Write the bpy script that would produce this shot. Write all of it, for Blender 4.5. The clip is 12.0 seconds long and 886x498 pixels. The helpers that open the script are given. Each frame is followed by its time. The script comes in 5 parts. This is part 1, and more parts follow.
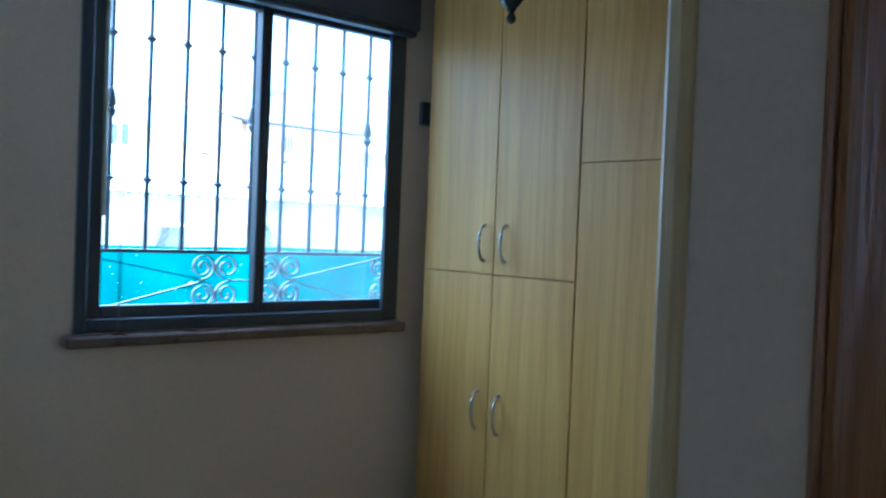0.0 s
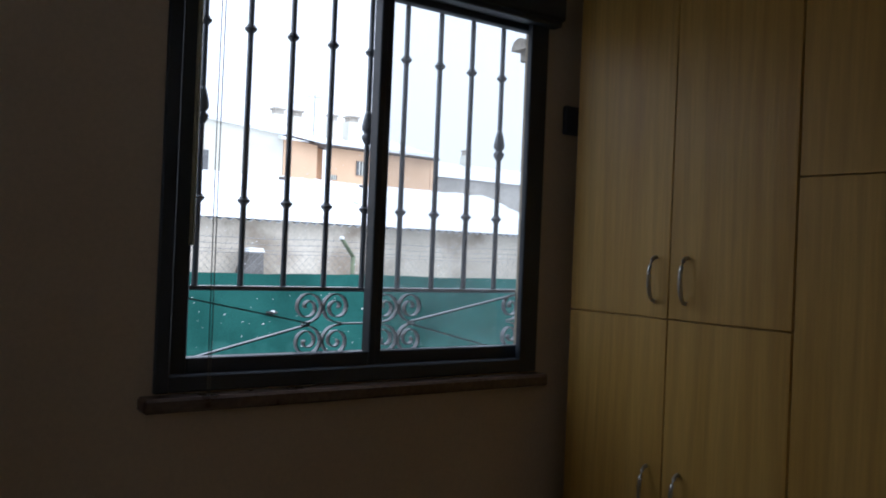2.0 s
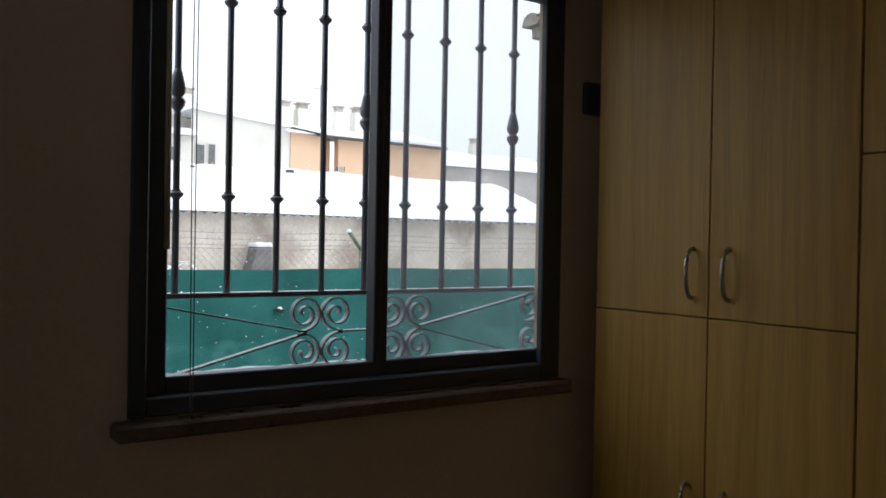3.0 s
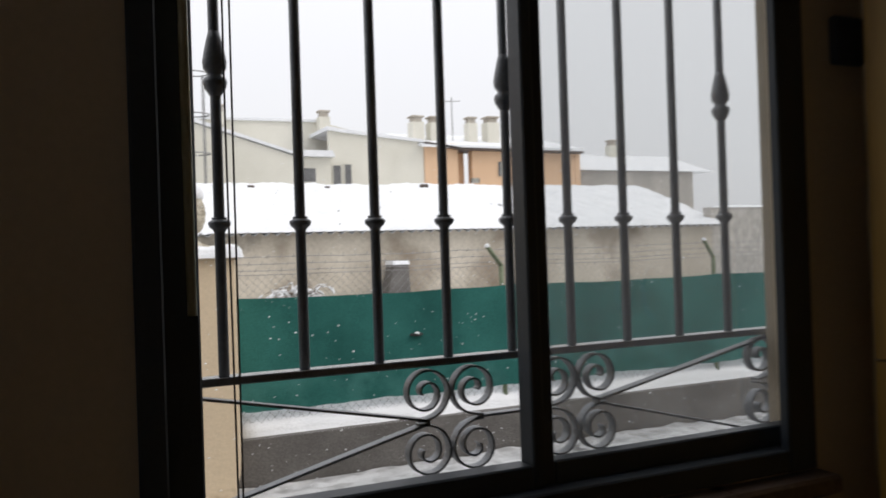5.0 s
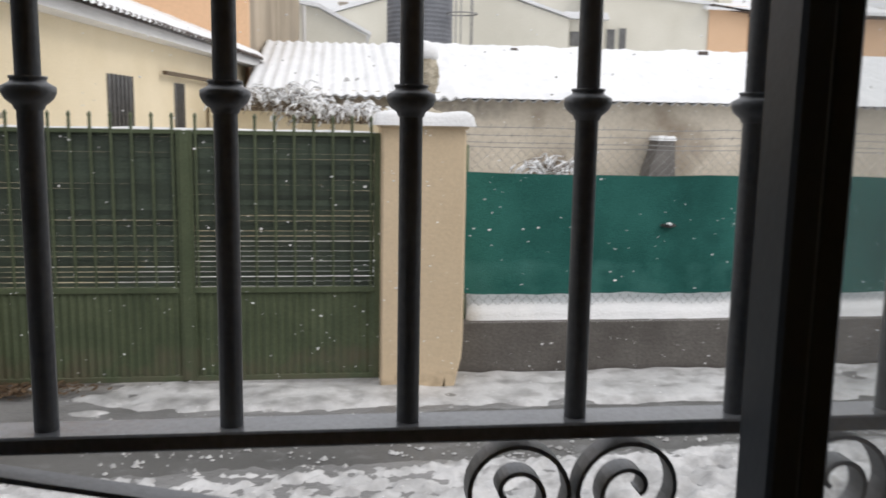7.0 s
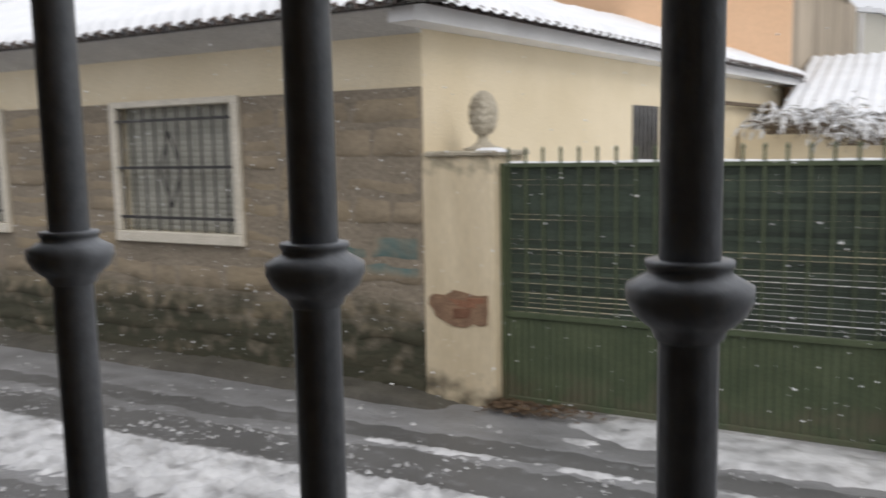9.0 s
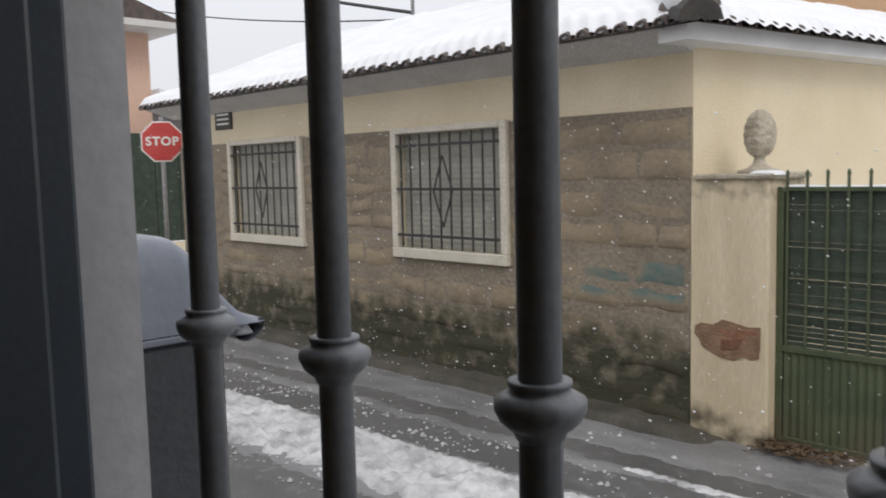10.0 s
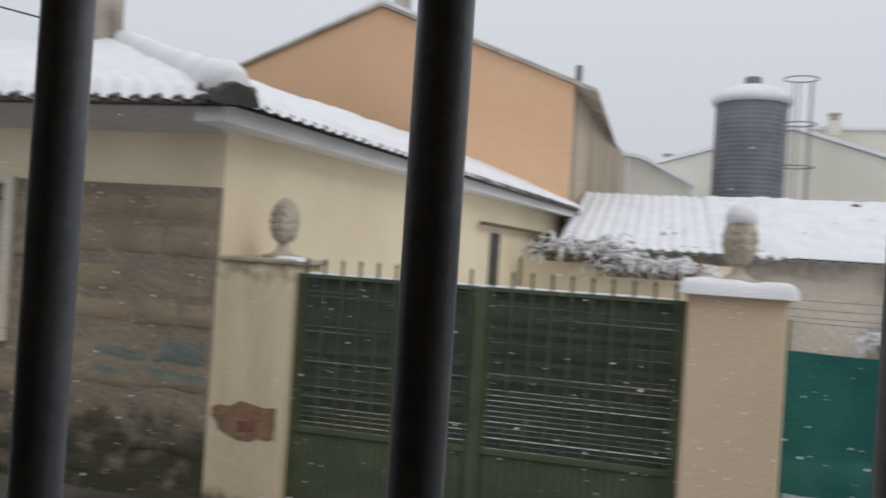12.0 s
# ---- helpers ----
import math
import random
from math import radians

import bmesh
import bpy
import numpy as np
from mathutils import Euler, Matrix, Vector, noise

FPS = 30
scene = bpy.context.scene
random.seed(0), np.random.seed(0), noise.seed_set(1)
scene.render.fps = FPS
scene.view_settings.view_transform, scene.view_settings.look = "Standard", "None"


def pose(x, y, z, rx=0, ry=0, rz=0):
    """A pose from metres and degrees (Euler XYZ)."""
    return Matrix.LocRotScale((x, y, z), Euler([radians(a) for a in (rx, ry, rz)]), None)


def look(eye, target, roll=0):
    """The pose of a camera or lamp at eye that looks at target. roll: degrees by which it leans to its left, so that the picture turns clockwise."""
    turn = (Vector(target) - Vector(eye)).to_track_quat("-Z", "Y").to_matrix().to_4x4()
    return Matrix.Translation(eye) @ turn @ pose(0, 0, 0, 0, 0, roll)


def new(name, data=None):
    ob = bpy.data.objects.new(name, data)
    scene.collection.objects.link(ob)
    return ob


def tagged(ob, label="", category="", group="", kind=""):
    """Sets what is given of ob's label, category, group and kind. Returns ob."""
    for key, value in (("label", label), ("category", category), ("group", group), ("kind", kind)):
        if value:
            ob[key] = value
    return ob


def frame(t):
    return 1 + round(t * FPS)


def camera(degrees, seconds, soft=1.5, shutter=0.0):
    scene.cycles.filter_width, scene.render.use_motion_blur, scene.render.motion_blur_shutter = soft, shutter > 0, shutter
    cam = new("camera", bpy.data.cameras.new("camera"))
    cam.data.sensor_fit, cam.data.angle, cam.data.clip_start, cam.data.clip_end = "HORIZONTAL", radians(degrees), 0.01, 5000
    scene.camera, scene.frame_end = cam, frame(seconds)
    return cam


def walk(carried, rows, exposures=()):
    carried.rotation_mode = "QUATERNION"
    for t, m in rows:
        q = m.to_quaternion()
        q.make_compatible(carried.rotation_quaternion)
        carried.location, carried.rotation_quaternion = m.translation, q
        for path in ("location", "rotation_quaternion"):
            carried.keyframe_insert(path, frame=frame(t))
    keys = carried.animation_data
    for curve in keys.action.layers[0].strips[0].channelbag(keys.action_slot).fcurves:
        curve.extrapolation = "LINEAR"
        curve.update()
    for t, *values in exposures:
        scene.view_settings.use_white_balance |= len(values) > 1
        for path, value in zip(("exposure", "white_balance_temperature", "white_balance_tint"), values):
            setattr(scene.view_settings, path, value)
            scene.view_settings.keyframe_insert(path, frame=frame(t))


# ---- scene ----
cam = camera(55.5, 12.0, 1.7, 0.4)
PATH = [
    (0, (-1.361, -2.661, 1.36), (-0.073, -1.132, 1.321), 2.3),
    (0.5, (-1.176, -2.557, 1.367), (0.135, -1.05, 1.462), 5.3),
    (1, (-1.152, -2.421, 1.401), (0.113, -0.878, 1.532), 6.1),
    (1.5, (-1.164, -2.192, 1.368), (0.073, -0.624, 1.468), 4.6),
    (2, (-1.195, -2.082, 1.374), (-0.039, -0.449, 1.386), 2.4),
    (2.5, (-1.128, -1.993, 1.389), (0.014, -0.351, 1.365), 1.3),
    (4.5, (-0.839, -1.432, 1.397), (0.201, 0.276, 1.444), -1.5),
    (5, (-0.708, -1.241, 1.437), (0.144, 0.568, 1.448), -1.9),
    (5.5, (-0.603, -1.003, 1.435), (0.164, 0.843, 1.368), -1.5),
    (6, (-0.514, -0.825, 1.448), (0.184, 1.046, 1.338), -0.8),
    (6.5, (-0.366, -0.671, 1.463), (0.115, 1.26, 1.262), 1.2),
    (7, (-0.288, -0.563, 1.475), (-0.041, 1.4, 1.181), 1.0),
    (9, (-0.072, -0.218, 1.53), (-1.031, 1.52, 1.29), -1.1),
    (9.5, (-0.057, -0.219, 1.553), (-1.361, 1.283, 1.341), -1.7),
    (10, (-0.054, -0.219, 1.573), (-1.506, 1.144, 1.387), -1.4),
    (10.5, (-0.069, -0.213, 1.593), (-1.565, 1.112, 1.499), 0.5),
    (11, (-0.079, -0.215, 1.6), (-1.459, 1.232, 1.594), 1.7),
    (11.5, (-0.131, -0.21, 1.588), (-1.127, 1.524, 1.625), 2.1),
    (12, (-0.18, -0.22, 1.598), (-0.678, 1.717, 1.613), 3.7),
]
EXPOSURES = [
    (0, 3.4, 3900, -4),
    (0.5, 2.0, 4400, 3),
    (1, 1.6, 4900, 8),
    (1.5, 1.42, 5300, 9),
    (2.5, 1.25, 5950, 10),
    (4.5, 0.65, 6650, 11),
    (5.5, 0.45, 6900, 11),
    (7, 0.47, 6850, 11),
    (9, 0.4, 6700, 11),
    (10.5, 0.34, 6700, 11),
    (12, -0.02, 6550, 11),
]
walk(cam, [(t, look(eye, target, roll)) for t, eye, target, roll in PATH], EXPOSURES)

# ---- world and light: overcast winter day with light snow ----
world = bpy.data.worlds.new("overcast_sky")
scene.world = world
world.use_nodes = True
wn, wl = world.node_tree.nodes, world.node_tree.links
sky = wn.new("ShaderNodeTexSky")
sky.sky_type, sky.sun_disc = "NISHITA", False
sky.sun_elevation, sky.sun_rotation = radians(42), radians(119)
sky.dust_density, sky.air_density = 4.0, 1.0
sky_strength = wn.new("ShaderNodeVectorMath")
sky_strength.operation = "SCALE"
sky_strength.inputs["Scale"].default_value = 0.06
cloud = wn.new("ShaderNodeMix")
cloud.data_type = "RGBA"
cloud.inputs[0].default_value = 0.9
# an even cloud cover is darker towards the horizon than overhead
way, up_part, lum = wn.new("ShaderNodeTexCoord"), wn.new("ShaderNodeSeparateXYZ"), wn.new("ShaderNodeMapRange")
lum.inputs["From Min"].default_value, lum.inputs["From Max"].default_value = 0.0, 1.0
lum.inputs["To Min"].default_value, lum.inputs["To Max"].default_value = 0.81, 1.42
tint = wn.new("ShaderNodeVectorMath")
tint.operation = "SCALE"
tint.inputs[0].default_value = (0.74, 0.77, 0.83)
wl.new(way.outputs["Generated"], up_part.inputs[0])
wl.new(up_part.outputs[2], lum.inputs[0])
wl.new(lum.outputs[0], tint.inputs["Scale"])
wl.new(tint.outputs[0], cloud.inputs[7])
wl.new(sky.outputs[0], sky_strength.inputs[0])
wl.new(sky_strength.outputs[0], cloud.inputs[6])
wl.new(cloud.outputs[2], wn["Background"].inputs[0])
wn["Background"].inputs[1].default_value = 1.0

sun_data = bpy.data.lights.new("sun", "SUN")
sun_data.energy, sun_data.angle, sun_data.color = 0.6, radians(25), (1.0, 0.96, 0.9)
sun = new("sun", sun_data)
sun.matrix_world = look((11, -3, 11), (0, 3, 0))


# ---- materials ----
def mat(name, a, b, scale=6.0, rough=0.7, bump=0.15, fine=14.0, metal=0.0, stretch=(1, 1, 1), spec=0.5, piece=0.0, rough_var=0.1, fine_mix=0.25, tilt=0.0):
    """A surface with two colours mixed by a broad noise, a fine grain over it, and relief from both."""
    m = bpy.data.materials.new(name)
    m.use_nodes = True
    n, l = m.node_tree.nodes, m.node_tree.links
    p = n["Principled BSDF"]
    co = n.new("ShaderNodeTexCoord")
    mp = n.new("ShaderNodeMapping")
    mp.inputs["Scale"].default_value = stretch
    mp.inputs["Rotation"].default_value = (0, tilt, 0)
    l.new(co.outputs["Object"], mp.inputs["Vector"])
    vec = mp.outputs[0]
    info = n.new("ShaderNodeObjectInfo")
    if piece:
        add = n.new("ShaderNodeVectorMath")
        add.operation = "ADD"
        sc = n.new("ShaderNodeMath")
        sc.operation = "MULTIPLY"
        sc.inputs[1].default_value = 37.0
        l.new(info.outputs["Random"], sc.inputs[0])
        l.new(vec, add.inputs[0])
        l.new(sc.outputs[0], add.inputs[1])
        vec = add.outputs[0]
    broad = n.new("ShaderNodeTexNoise")
    broad.inputs["Scale"].default_value, broad.inputs["Detail"].default_value = scale, 5
    grain = n.new("ShaderNodeTexNoise")
    grain.inputs["Scale"].default_value, grain.inputs["Detail"].default_value = scale * fine, 3
    for t in (broad, grain):
        l.new(vec, t.inputs["Vector"])
    ramp = n.new("ShaderNodeValToRGB")
    ramp.color_ramp.elements[0].position, ramp.color_ramp.elements[1].position = 0.32, 0.68
    ramp.color_ramp.elements[0].color, ramp.color_ramp.elements[1].color = (*a, 1), (*b, 1)
    l.new(broad.outputs[0], ramp.inputs[0])
    mr = n.new("ShaderNodeMapRange")
    mr.inputs["From Min"].default_value, mr.inputs["From Max"].default_value = 0.25, 0.75
    mr.inputs["To Min"].default_value, mr.inputs["To Max"].default_value = 1 - fine_mix, 1 + fine_mix
    l.new(grain.outputs[0], mr.inputs[0])
    hsv = n.new("ShaderNodeHueSaturation")
    l.new(ramp.outputs[0], hsv.inputs["Color"])
    if piece:
        pr = n.new("ShaderNodeMapRange")
        pr.inputs["To Min"].default_value, pr.inputs["To Max"].default_value = 1 - piece, 1 + piece
        l.new(info.outputs["Random"], pr.inputs[0])
        mul = n.new("ShaderNodeMath")
        mul.operation = "MULTIPLY"
        l.new(mr.outputs[0], mul.inputs[0])
        l.new(pr.outputs[0], mul.inputs[1])
        l.new(mul.outputs[0], hsv.inputs["Value"])
    else:
        l.new(mr.outputs[0], hsv.inputs["Value"])
    l.new(hsv.outputs[0], p.inputs["Base Color"])
    rr = n.new("ShaderNodeMapRange")
    rr.inputs["To Min"].default_value, rr.inputs["To Max"].default_value = max(0.02, rough - rough_var), min(1, rough + rough_var)
    l.new(broad.outputs[0], rr.inputs[0])
    l.new(rr.outputs[0], p.inputs["Roughness"])
    p.inputs["Metallic"].default_value = metal
    p.inputs["Specular IOR Level"].default_value = spec
    if bump:
        bp = n.new("ShaderNodeBump")
        bp.inputs["Strength"].default_value, bp.inputs["Distance"].default_value = bump, 0.02
        l.new(grain.outputs[0], bp.inputs["Height"])
        l.new(bp.outputs[0], p.inputs["Normal"])
    return m


def stain(m, colour, scale, lo, hi, low_z=None, high_z=None, box=None):
    """Dirt, moss or spilt paint over a material: an irregular patch with a shape of its own, between two heights or in a box."""
    n, l = m.node_tree.nodes, m.node_tree.links
    p = n["Principled BSDF"]
    src = p.inputs["Base Color"].links[0].from_socket
    co = n.new("ShaderNodeTexCoord")
    noise_t = n.new("ShaderNodeTexNoise")
    noise_t.inputs["Scale"].default_value, noise_t.inputs["Detail"].default_value = scale, 6
    l.new(co.outputs["Object"], noise_t.inputs["Vector"])
    val = noise_t.outputs[0]
    sep = n.new("ShaderNodeSeparateXYZ")
    l.new(co.outputs["Object"], sep.inputs[0])

    def weigh(socket, a, b, c, d):
        up = n.new("ShaderNodeMapRange")
        up.interpolation_type = "SMOOTHSTEP"
        up.inputs["From Min"].default_value, up.inputs["From Max"].default_value = a, b
        down = n.new("ShaderNodeMapRange")
        down.interpolation_type = "SMOOTHSTEP"
        down.inputs["From Min"].default_value, down.inputs["From Max"].default_value = c, d
        down.inputs["To Min"].default_value, down.inputs["To Max"].default_value = 1, 0
        l.new(socket, up.inputs[0])
        l.new(socket, down.inputs[0])
        k = n.new("ShaderNodeMath")
        k.operation = "MULTIPLY"
        l.new(up.outputs[0], k.inputs[0])
        l.new(down.outputs[0], k.inputs[1])
        return k.outputs[0]

    masks = []
    if low_z is not None:
        masks.append(weigh(sep.outputs[2], *low_z, *high_z))
    if box is not None:
        masks.append(weigh(sep.outputs[0], *box[0]))
        masks.append(weigh(sep.outputs[2], *box[1]))
    for k in masks:
        mm = n.new("ShaderNodeMath")
        mm.operation = "MULTIPLY"
        l.new(val, mm.inputs[0])
        l.new(k, mm.inputs[1])
        val = mm.outputs[0]
    mr = n.new("ShaderNodeMapRange")
    mr.inputs["From Min"].default_value, mr.inputs["From Max"].default_value = lo, hi
    l.new(val, mr.inputs[0])
    mix = n.new("ShaderNodeMix")
    mix.data_type = "RGBA"
    l.new(mr.outputs[0], mix.inputs[0])
    l.new(src, mix.inputs[6])
    mix.inputs[7].default_value = (*colour, 1)
    l.new(mix.outputs[2], p.inputs["Base Color"])
    return m


def hewn(m, scale, strength, distance):
    """Coarse relief, drawn out along the courses, under the fine grain of a masonry material."""
    n, l = m.node_tree.nodes, m.node_tree.links
    fine_bump = n["Principled BSDF"].inputs["Normal"].links[0].from_node
    co, mp, t, b = n.new("ShaderNodeTexCoord"), n.new("ShaderNodeMapping"), n.new("ShaderNodeTexNoise"), n.new("ShaderNodeBump")
    mp.inputs["Scale"].default_value = (0.6, 1, 1.05)
    t.inputs["Scale"].default_value, t.inputs["Detail"].default_value, t.inputs["Roughness"].default_value = scale, 4, 0.6
    b.inputs["Strength"].default_value, b.inputs["Distance"].default_value = strength, distance
    l.new(co.outputs["Object"], mp.inputs["Vector"])
    l.new(mp.outputs[0], t.inputs["Vector"])
    l.new(t.outputs[0], b.inputs["Height"])
    l.new(b.outputs[0], fine_bump.inputs["Normal"])


def plain_mix(name, first, second, fac):
    m = bpy.data.materials.new(name)
    m.use_nodes = True
    n, l = m.node_tree.nodes, m.node_tree.links
    n.remove(n["Principled BSDF"])
    mix = n.new("ShaderNodeMixShader")
    a, b = first(n), second(n)
    l.new(a.outputs[0], mix.inputs[1])
    l.new(b.outputs[0], mix.inputs[2])
    mix.inputs[0].default_value = fac
    l.new(mix.outputs[0], n["Material Output"].inputs[0])
    return m


def shader(kind, colour=None, rough=None):
    def make(n):
        s = n.new(kind)
        if colour:
            s.inputs[0].default_value = (*colour, 1)
        if rough is not None:
            s.inputs["Roughness"].default_value = rough
        return s
    return make


PLASTER_IN = mat("interior_wall_paint", (0.62, 0.5, 0.35), (0.68, 0.56, 0.4), 1.5, 0.75, 0.035, 60, fine_mix=0.04)
CEILING = mat("ceiling_paint", (0.78, 0.76, 0.72), (0.82, 0.8, 0.76), 1.2, 0.85, 0.1, 60, fine_mix=0.03)
FLOOR = mat("floor_tile_glaze", (0.5, 0.4, 0.28), (0.6, 0.49, 0.36), 5, 0.35, 0.05, 10, piece=0.08)
OAK = mat("oak_veneer", (0.56, 0.325, 0.068), (0.68, 0.425, 0.108), 1.6, 0.42, 0.10, 9, stretch=(9, 9, 0.4), fine_mix=0.1, rough_var=0.06)


def add_grain(m, depth, dark):
    """Long wavering growth lines along z, different on each board."""
    n, l = m.node_tree.nodes, m.node_tree.links
    p = n["Principled BSDF"]
    src = p.inputs["Base Color"].links[0].from_socket
    co, info, mp = n.new("ShaderNodeTexCoord"), n.new("ShaderNodeObjectInfo"), n.new("ShaderNodeMapping")
    mp.inputs["Scale"].default_value = (1, 1, 0.1)
    shift = n.new("ShaderNodeMath")
    shift.operation = "MULTIPLY"
    shift.inputs[1].default_value = 23.0
    l.new(info.outputs["Random"], shift.inputs[0])
    l.new(shift.outputs[0], mp.inputs["Location"])
    l.new(co.outputs["Object"], mp.inputs["Vector"])
    w = n.new("ShaderNodeTexWave")
    w.bands_direction = "Y"
    w.inputs["Scale"].default_value, w.inputs["Distortion"].default_value = 6.0, 22.0
    w.inputs["Detail"].default_value, w.inputs["Detail Scale"].default_value = 2.5, 0.45
    l.new(mp.outputs[0], w.inputs["Vector"])
    mr = n.new("ShaderNodeMapRange")
    mr.inputs["From Min"].default_value, mr.inputs["From Max"].default_value = 0.0, 0.45
    mr.inputs["To Min"].default_value, mr.inputs["To Max"].default_value = depth, 0.0
    l.new(w.outputs["Fac"], mr.inputs[0])
    mix = n.new("ShaderNodeMix")
    mix.data_type = "RGBA"
    l.new(mr.outputs[0], mix.inputs[0])
    l.new(src, mix.inputs[6])
    mix.inputs[7].default_value = (*dark, 1)
    l.new(mix.outputs[2], p.inputs["Base Color"])


add_grain(OAK, 0.2, (0.36, 0.2, 0.045))
PINE = mat("varnished_pine", (0.6, 0.45, 0.2), (0.7, 0.55, 0.27), 2.0, 0.33, 0.05, 10, stretch=(9, 9, 0.4), fine_mix=0.12)
WALNUT = mat("varnished_dark_wood", (0.22, 0.09, 0.028), (0.34, 0.155, 0.05), 2.0, 0.28, 0.06, 9, stretch=(11, 11, 0.4), fine_mix=0.25)
WARM_WOOD = mat("amber_varnished_wood", (0.42, 0.2, 0.05), (0.54, 0.28, 0.08), 2.0, 0.35, 0.05, 9, stretch=(11, 11, 0.4), fine_mix=0.2)
SILL = mat("brown_marble", (0.1, 0.066, 0.05), (0.17, 0.12, 0.092), 9, 0.3, 0.04, 8)
ALU = mat("dark_aluminium", (0.04, 0.05, 0.064), (0.052, 0.064, 0.08), 5, 0.45, 0.03, 30, metal=0.0, fine_mix=0.08)
WET_IRON = mat("wet_painted_iron", (0.21, 0.22, 0.235), (0.28, 0.29, 0.305), 14, 0.16, 0.04, 14, metal=0.15, fine_mix=0.14, rough_var=0.08)
IRON = mat("grey_painted_iron", (0.21, 0.22, 0.235), (0.28, 0.29, 0.305), 14, 0.42, 0.05, 14, metal=0.15, fine_mix=0.14)
BLACK_IRON = mat("black_forged_iron", (0.035, 0.034, 0.034), (0.065, 0.062, 0.06), 12, 0.55, 0.2, 12, metal=0.3)
LANTERN = mat("dark_green_lantern_paint", (0.012, 0.016, 0.014), (0.03, 0.036, 0.032), 20, 0.45, 0.15, 10, metal=0.4)
NICKEL = mat("brushed_nickel", (0.42, 0.4, 0.36), (0.55, 0.53, 0.48), 30, 0.3, 0.03, 8, metal=1.0, fine_mix=0.08)
BULB = mat("opal_bulb_glass", (0.75, 0.76, 0.76), (0.8, 0.8, 0.8), 10, 0.2, 0, 10, fine_mix=0.02)
WAND = mat("yellowed_clear_plastic", (0.42, 0.4, 0.26), (0.52, 0.5, 0.34), 20, 0.25, 0.02, 8, fine_mix=0.06)
CORD = mat("grey_cord", (0.12, 0.12, 0.12), (0.2, 0.2, 0.19), 60, 0.8, 0.1, 8)
REVEAL = mat("exterior_reveal_render", (0.5, 0.49, 0.49), (0.58, 0.57, 0.57), 4, 0.8, 0.05, 20, fine_mix=0.08)
CREAM = mat("cream_render", (0.7, 0.6, 0.42), (0.78, 0.68, 0.5), 1.3, 0.85, 0.25, 50, fine_mix=0.06)
SMOOTH_PILLAR = mat("smooth_beige_render", (0.64, 0.51, 0.35), (0.7, 0.565, 0.4), 1.2, 0.85, 0.12, 40, fine_mix=0.05)
stain(SMOOTH_PILLAR, (0.34, 0.25, 0.16), 7, 0.42, 0.7, (-0.6, -0.5), (-0.38, -0.1))
CREAM_PILLAR = mat("weathered_cream_render", (0.58, 0.485, 0.33), (0.7, 0.6, 0.43), 3.5, 0.85, 0.3, 12, stretch=(2, 1, 0.3), fine_mix=0.1)
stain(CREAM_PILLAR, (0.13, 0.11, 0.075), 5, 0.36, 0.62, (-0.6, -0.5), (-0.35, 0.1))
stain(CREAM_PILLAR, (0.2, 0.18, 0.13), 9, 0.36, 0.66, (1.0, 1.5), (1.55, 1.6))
STONE = mat("stone_cladding", (0.228, 0.184, 0.128), (0.32, 0.26, 0.184), 2.6, 0.85, 0.4, 8, fine_mix=0.12)
stain(STONE, (0.36, 0.285, 0.18), 1.1, 0.5, 0.75)
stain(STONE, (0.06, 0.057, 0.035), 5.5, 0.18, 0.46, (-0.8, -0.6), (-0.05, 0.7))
stain(STONE, (0.1, 0.17, 0.165), 5, 0.28, 0.72, None, None, ((-4.5, -4.2, -3.35, -3.3), (0.45, 0.6, 0.8, 0.95)))
hewn(STONE, 4.2, 0.35, 0.05)
STONE_BED = mat("cladding_mortar", (0.17, 0.142, 0.11), (0.25, 0.21, 0.165), 6, 0.9, 0.5, 12)
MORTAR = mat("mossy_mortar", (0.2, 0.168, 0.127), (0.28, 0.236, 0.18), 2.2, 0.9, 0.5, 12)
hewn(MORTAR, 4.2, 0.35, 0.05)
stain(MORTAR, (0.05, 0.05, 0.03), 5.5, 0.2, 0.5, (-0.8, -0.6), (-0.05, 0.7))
TRIM_OUT = mat("white_window_surround", (0.56, 0.52, 0.43), (0.66, 0.61, 0.52), 4, 0.75, 0.2, 20)
SHUTTER = mat("pale_roller_shutter", (0.33, 0.325, 0.275), (0.41, 0.4, 0.345), 5, 0.6, 0.1, 20)
SOFFIT = mat("grey_eave_render", (0.54, 0.53, 0.515), (0.63, 0.62, 0.6), 3, 0.85, 0.3, 20)
FASCIA = mat("white_fascia_paint", (0.66, 0.66, 0.66), (0.75, 0.75, 0.75), 3, 0.7, 0.1, 20, fine_mix=0.05)
TILE = mat("wet_clay_roof_tile", (0.055, 0.045, 0.04), (0.12, 0.09, 0.075), 8, 0.6, 0.4, 10, piece=0.3)
HIP_TILE = mat("black_mossy_hip_tile", (0.022, 0.02, 0.018), (0.05, 0.044, 0.038), 9, 0.7, 0.4, 10)
SNOW = mat("fresh_snow", (0.72, 0.735, 0.755), (0.8, 0.81, 0.825), 3, 0.6, 0.35, 16, spec=0.3, fine_mix=0.03)
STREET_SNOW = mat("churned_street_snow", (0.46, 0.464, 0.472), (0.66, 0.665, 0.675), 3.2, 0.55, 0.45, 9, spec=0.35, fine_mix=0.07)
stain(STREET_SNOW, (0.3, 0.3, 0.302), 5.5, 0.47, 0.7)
ASPHALT = mat("wet_slushy_asphalt", (0.1, 0.1, 0.099), (0.142, 0.141, 0.139), 2.5, 0.5, 0.4, 40, stretch=(0.35, 1, 1), fine_mix=0.15, rough_var=0.15)
stain(ASPHALT, (0.24, 0.242, 0.25), 9.0, 0.55, 0.85)
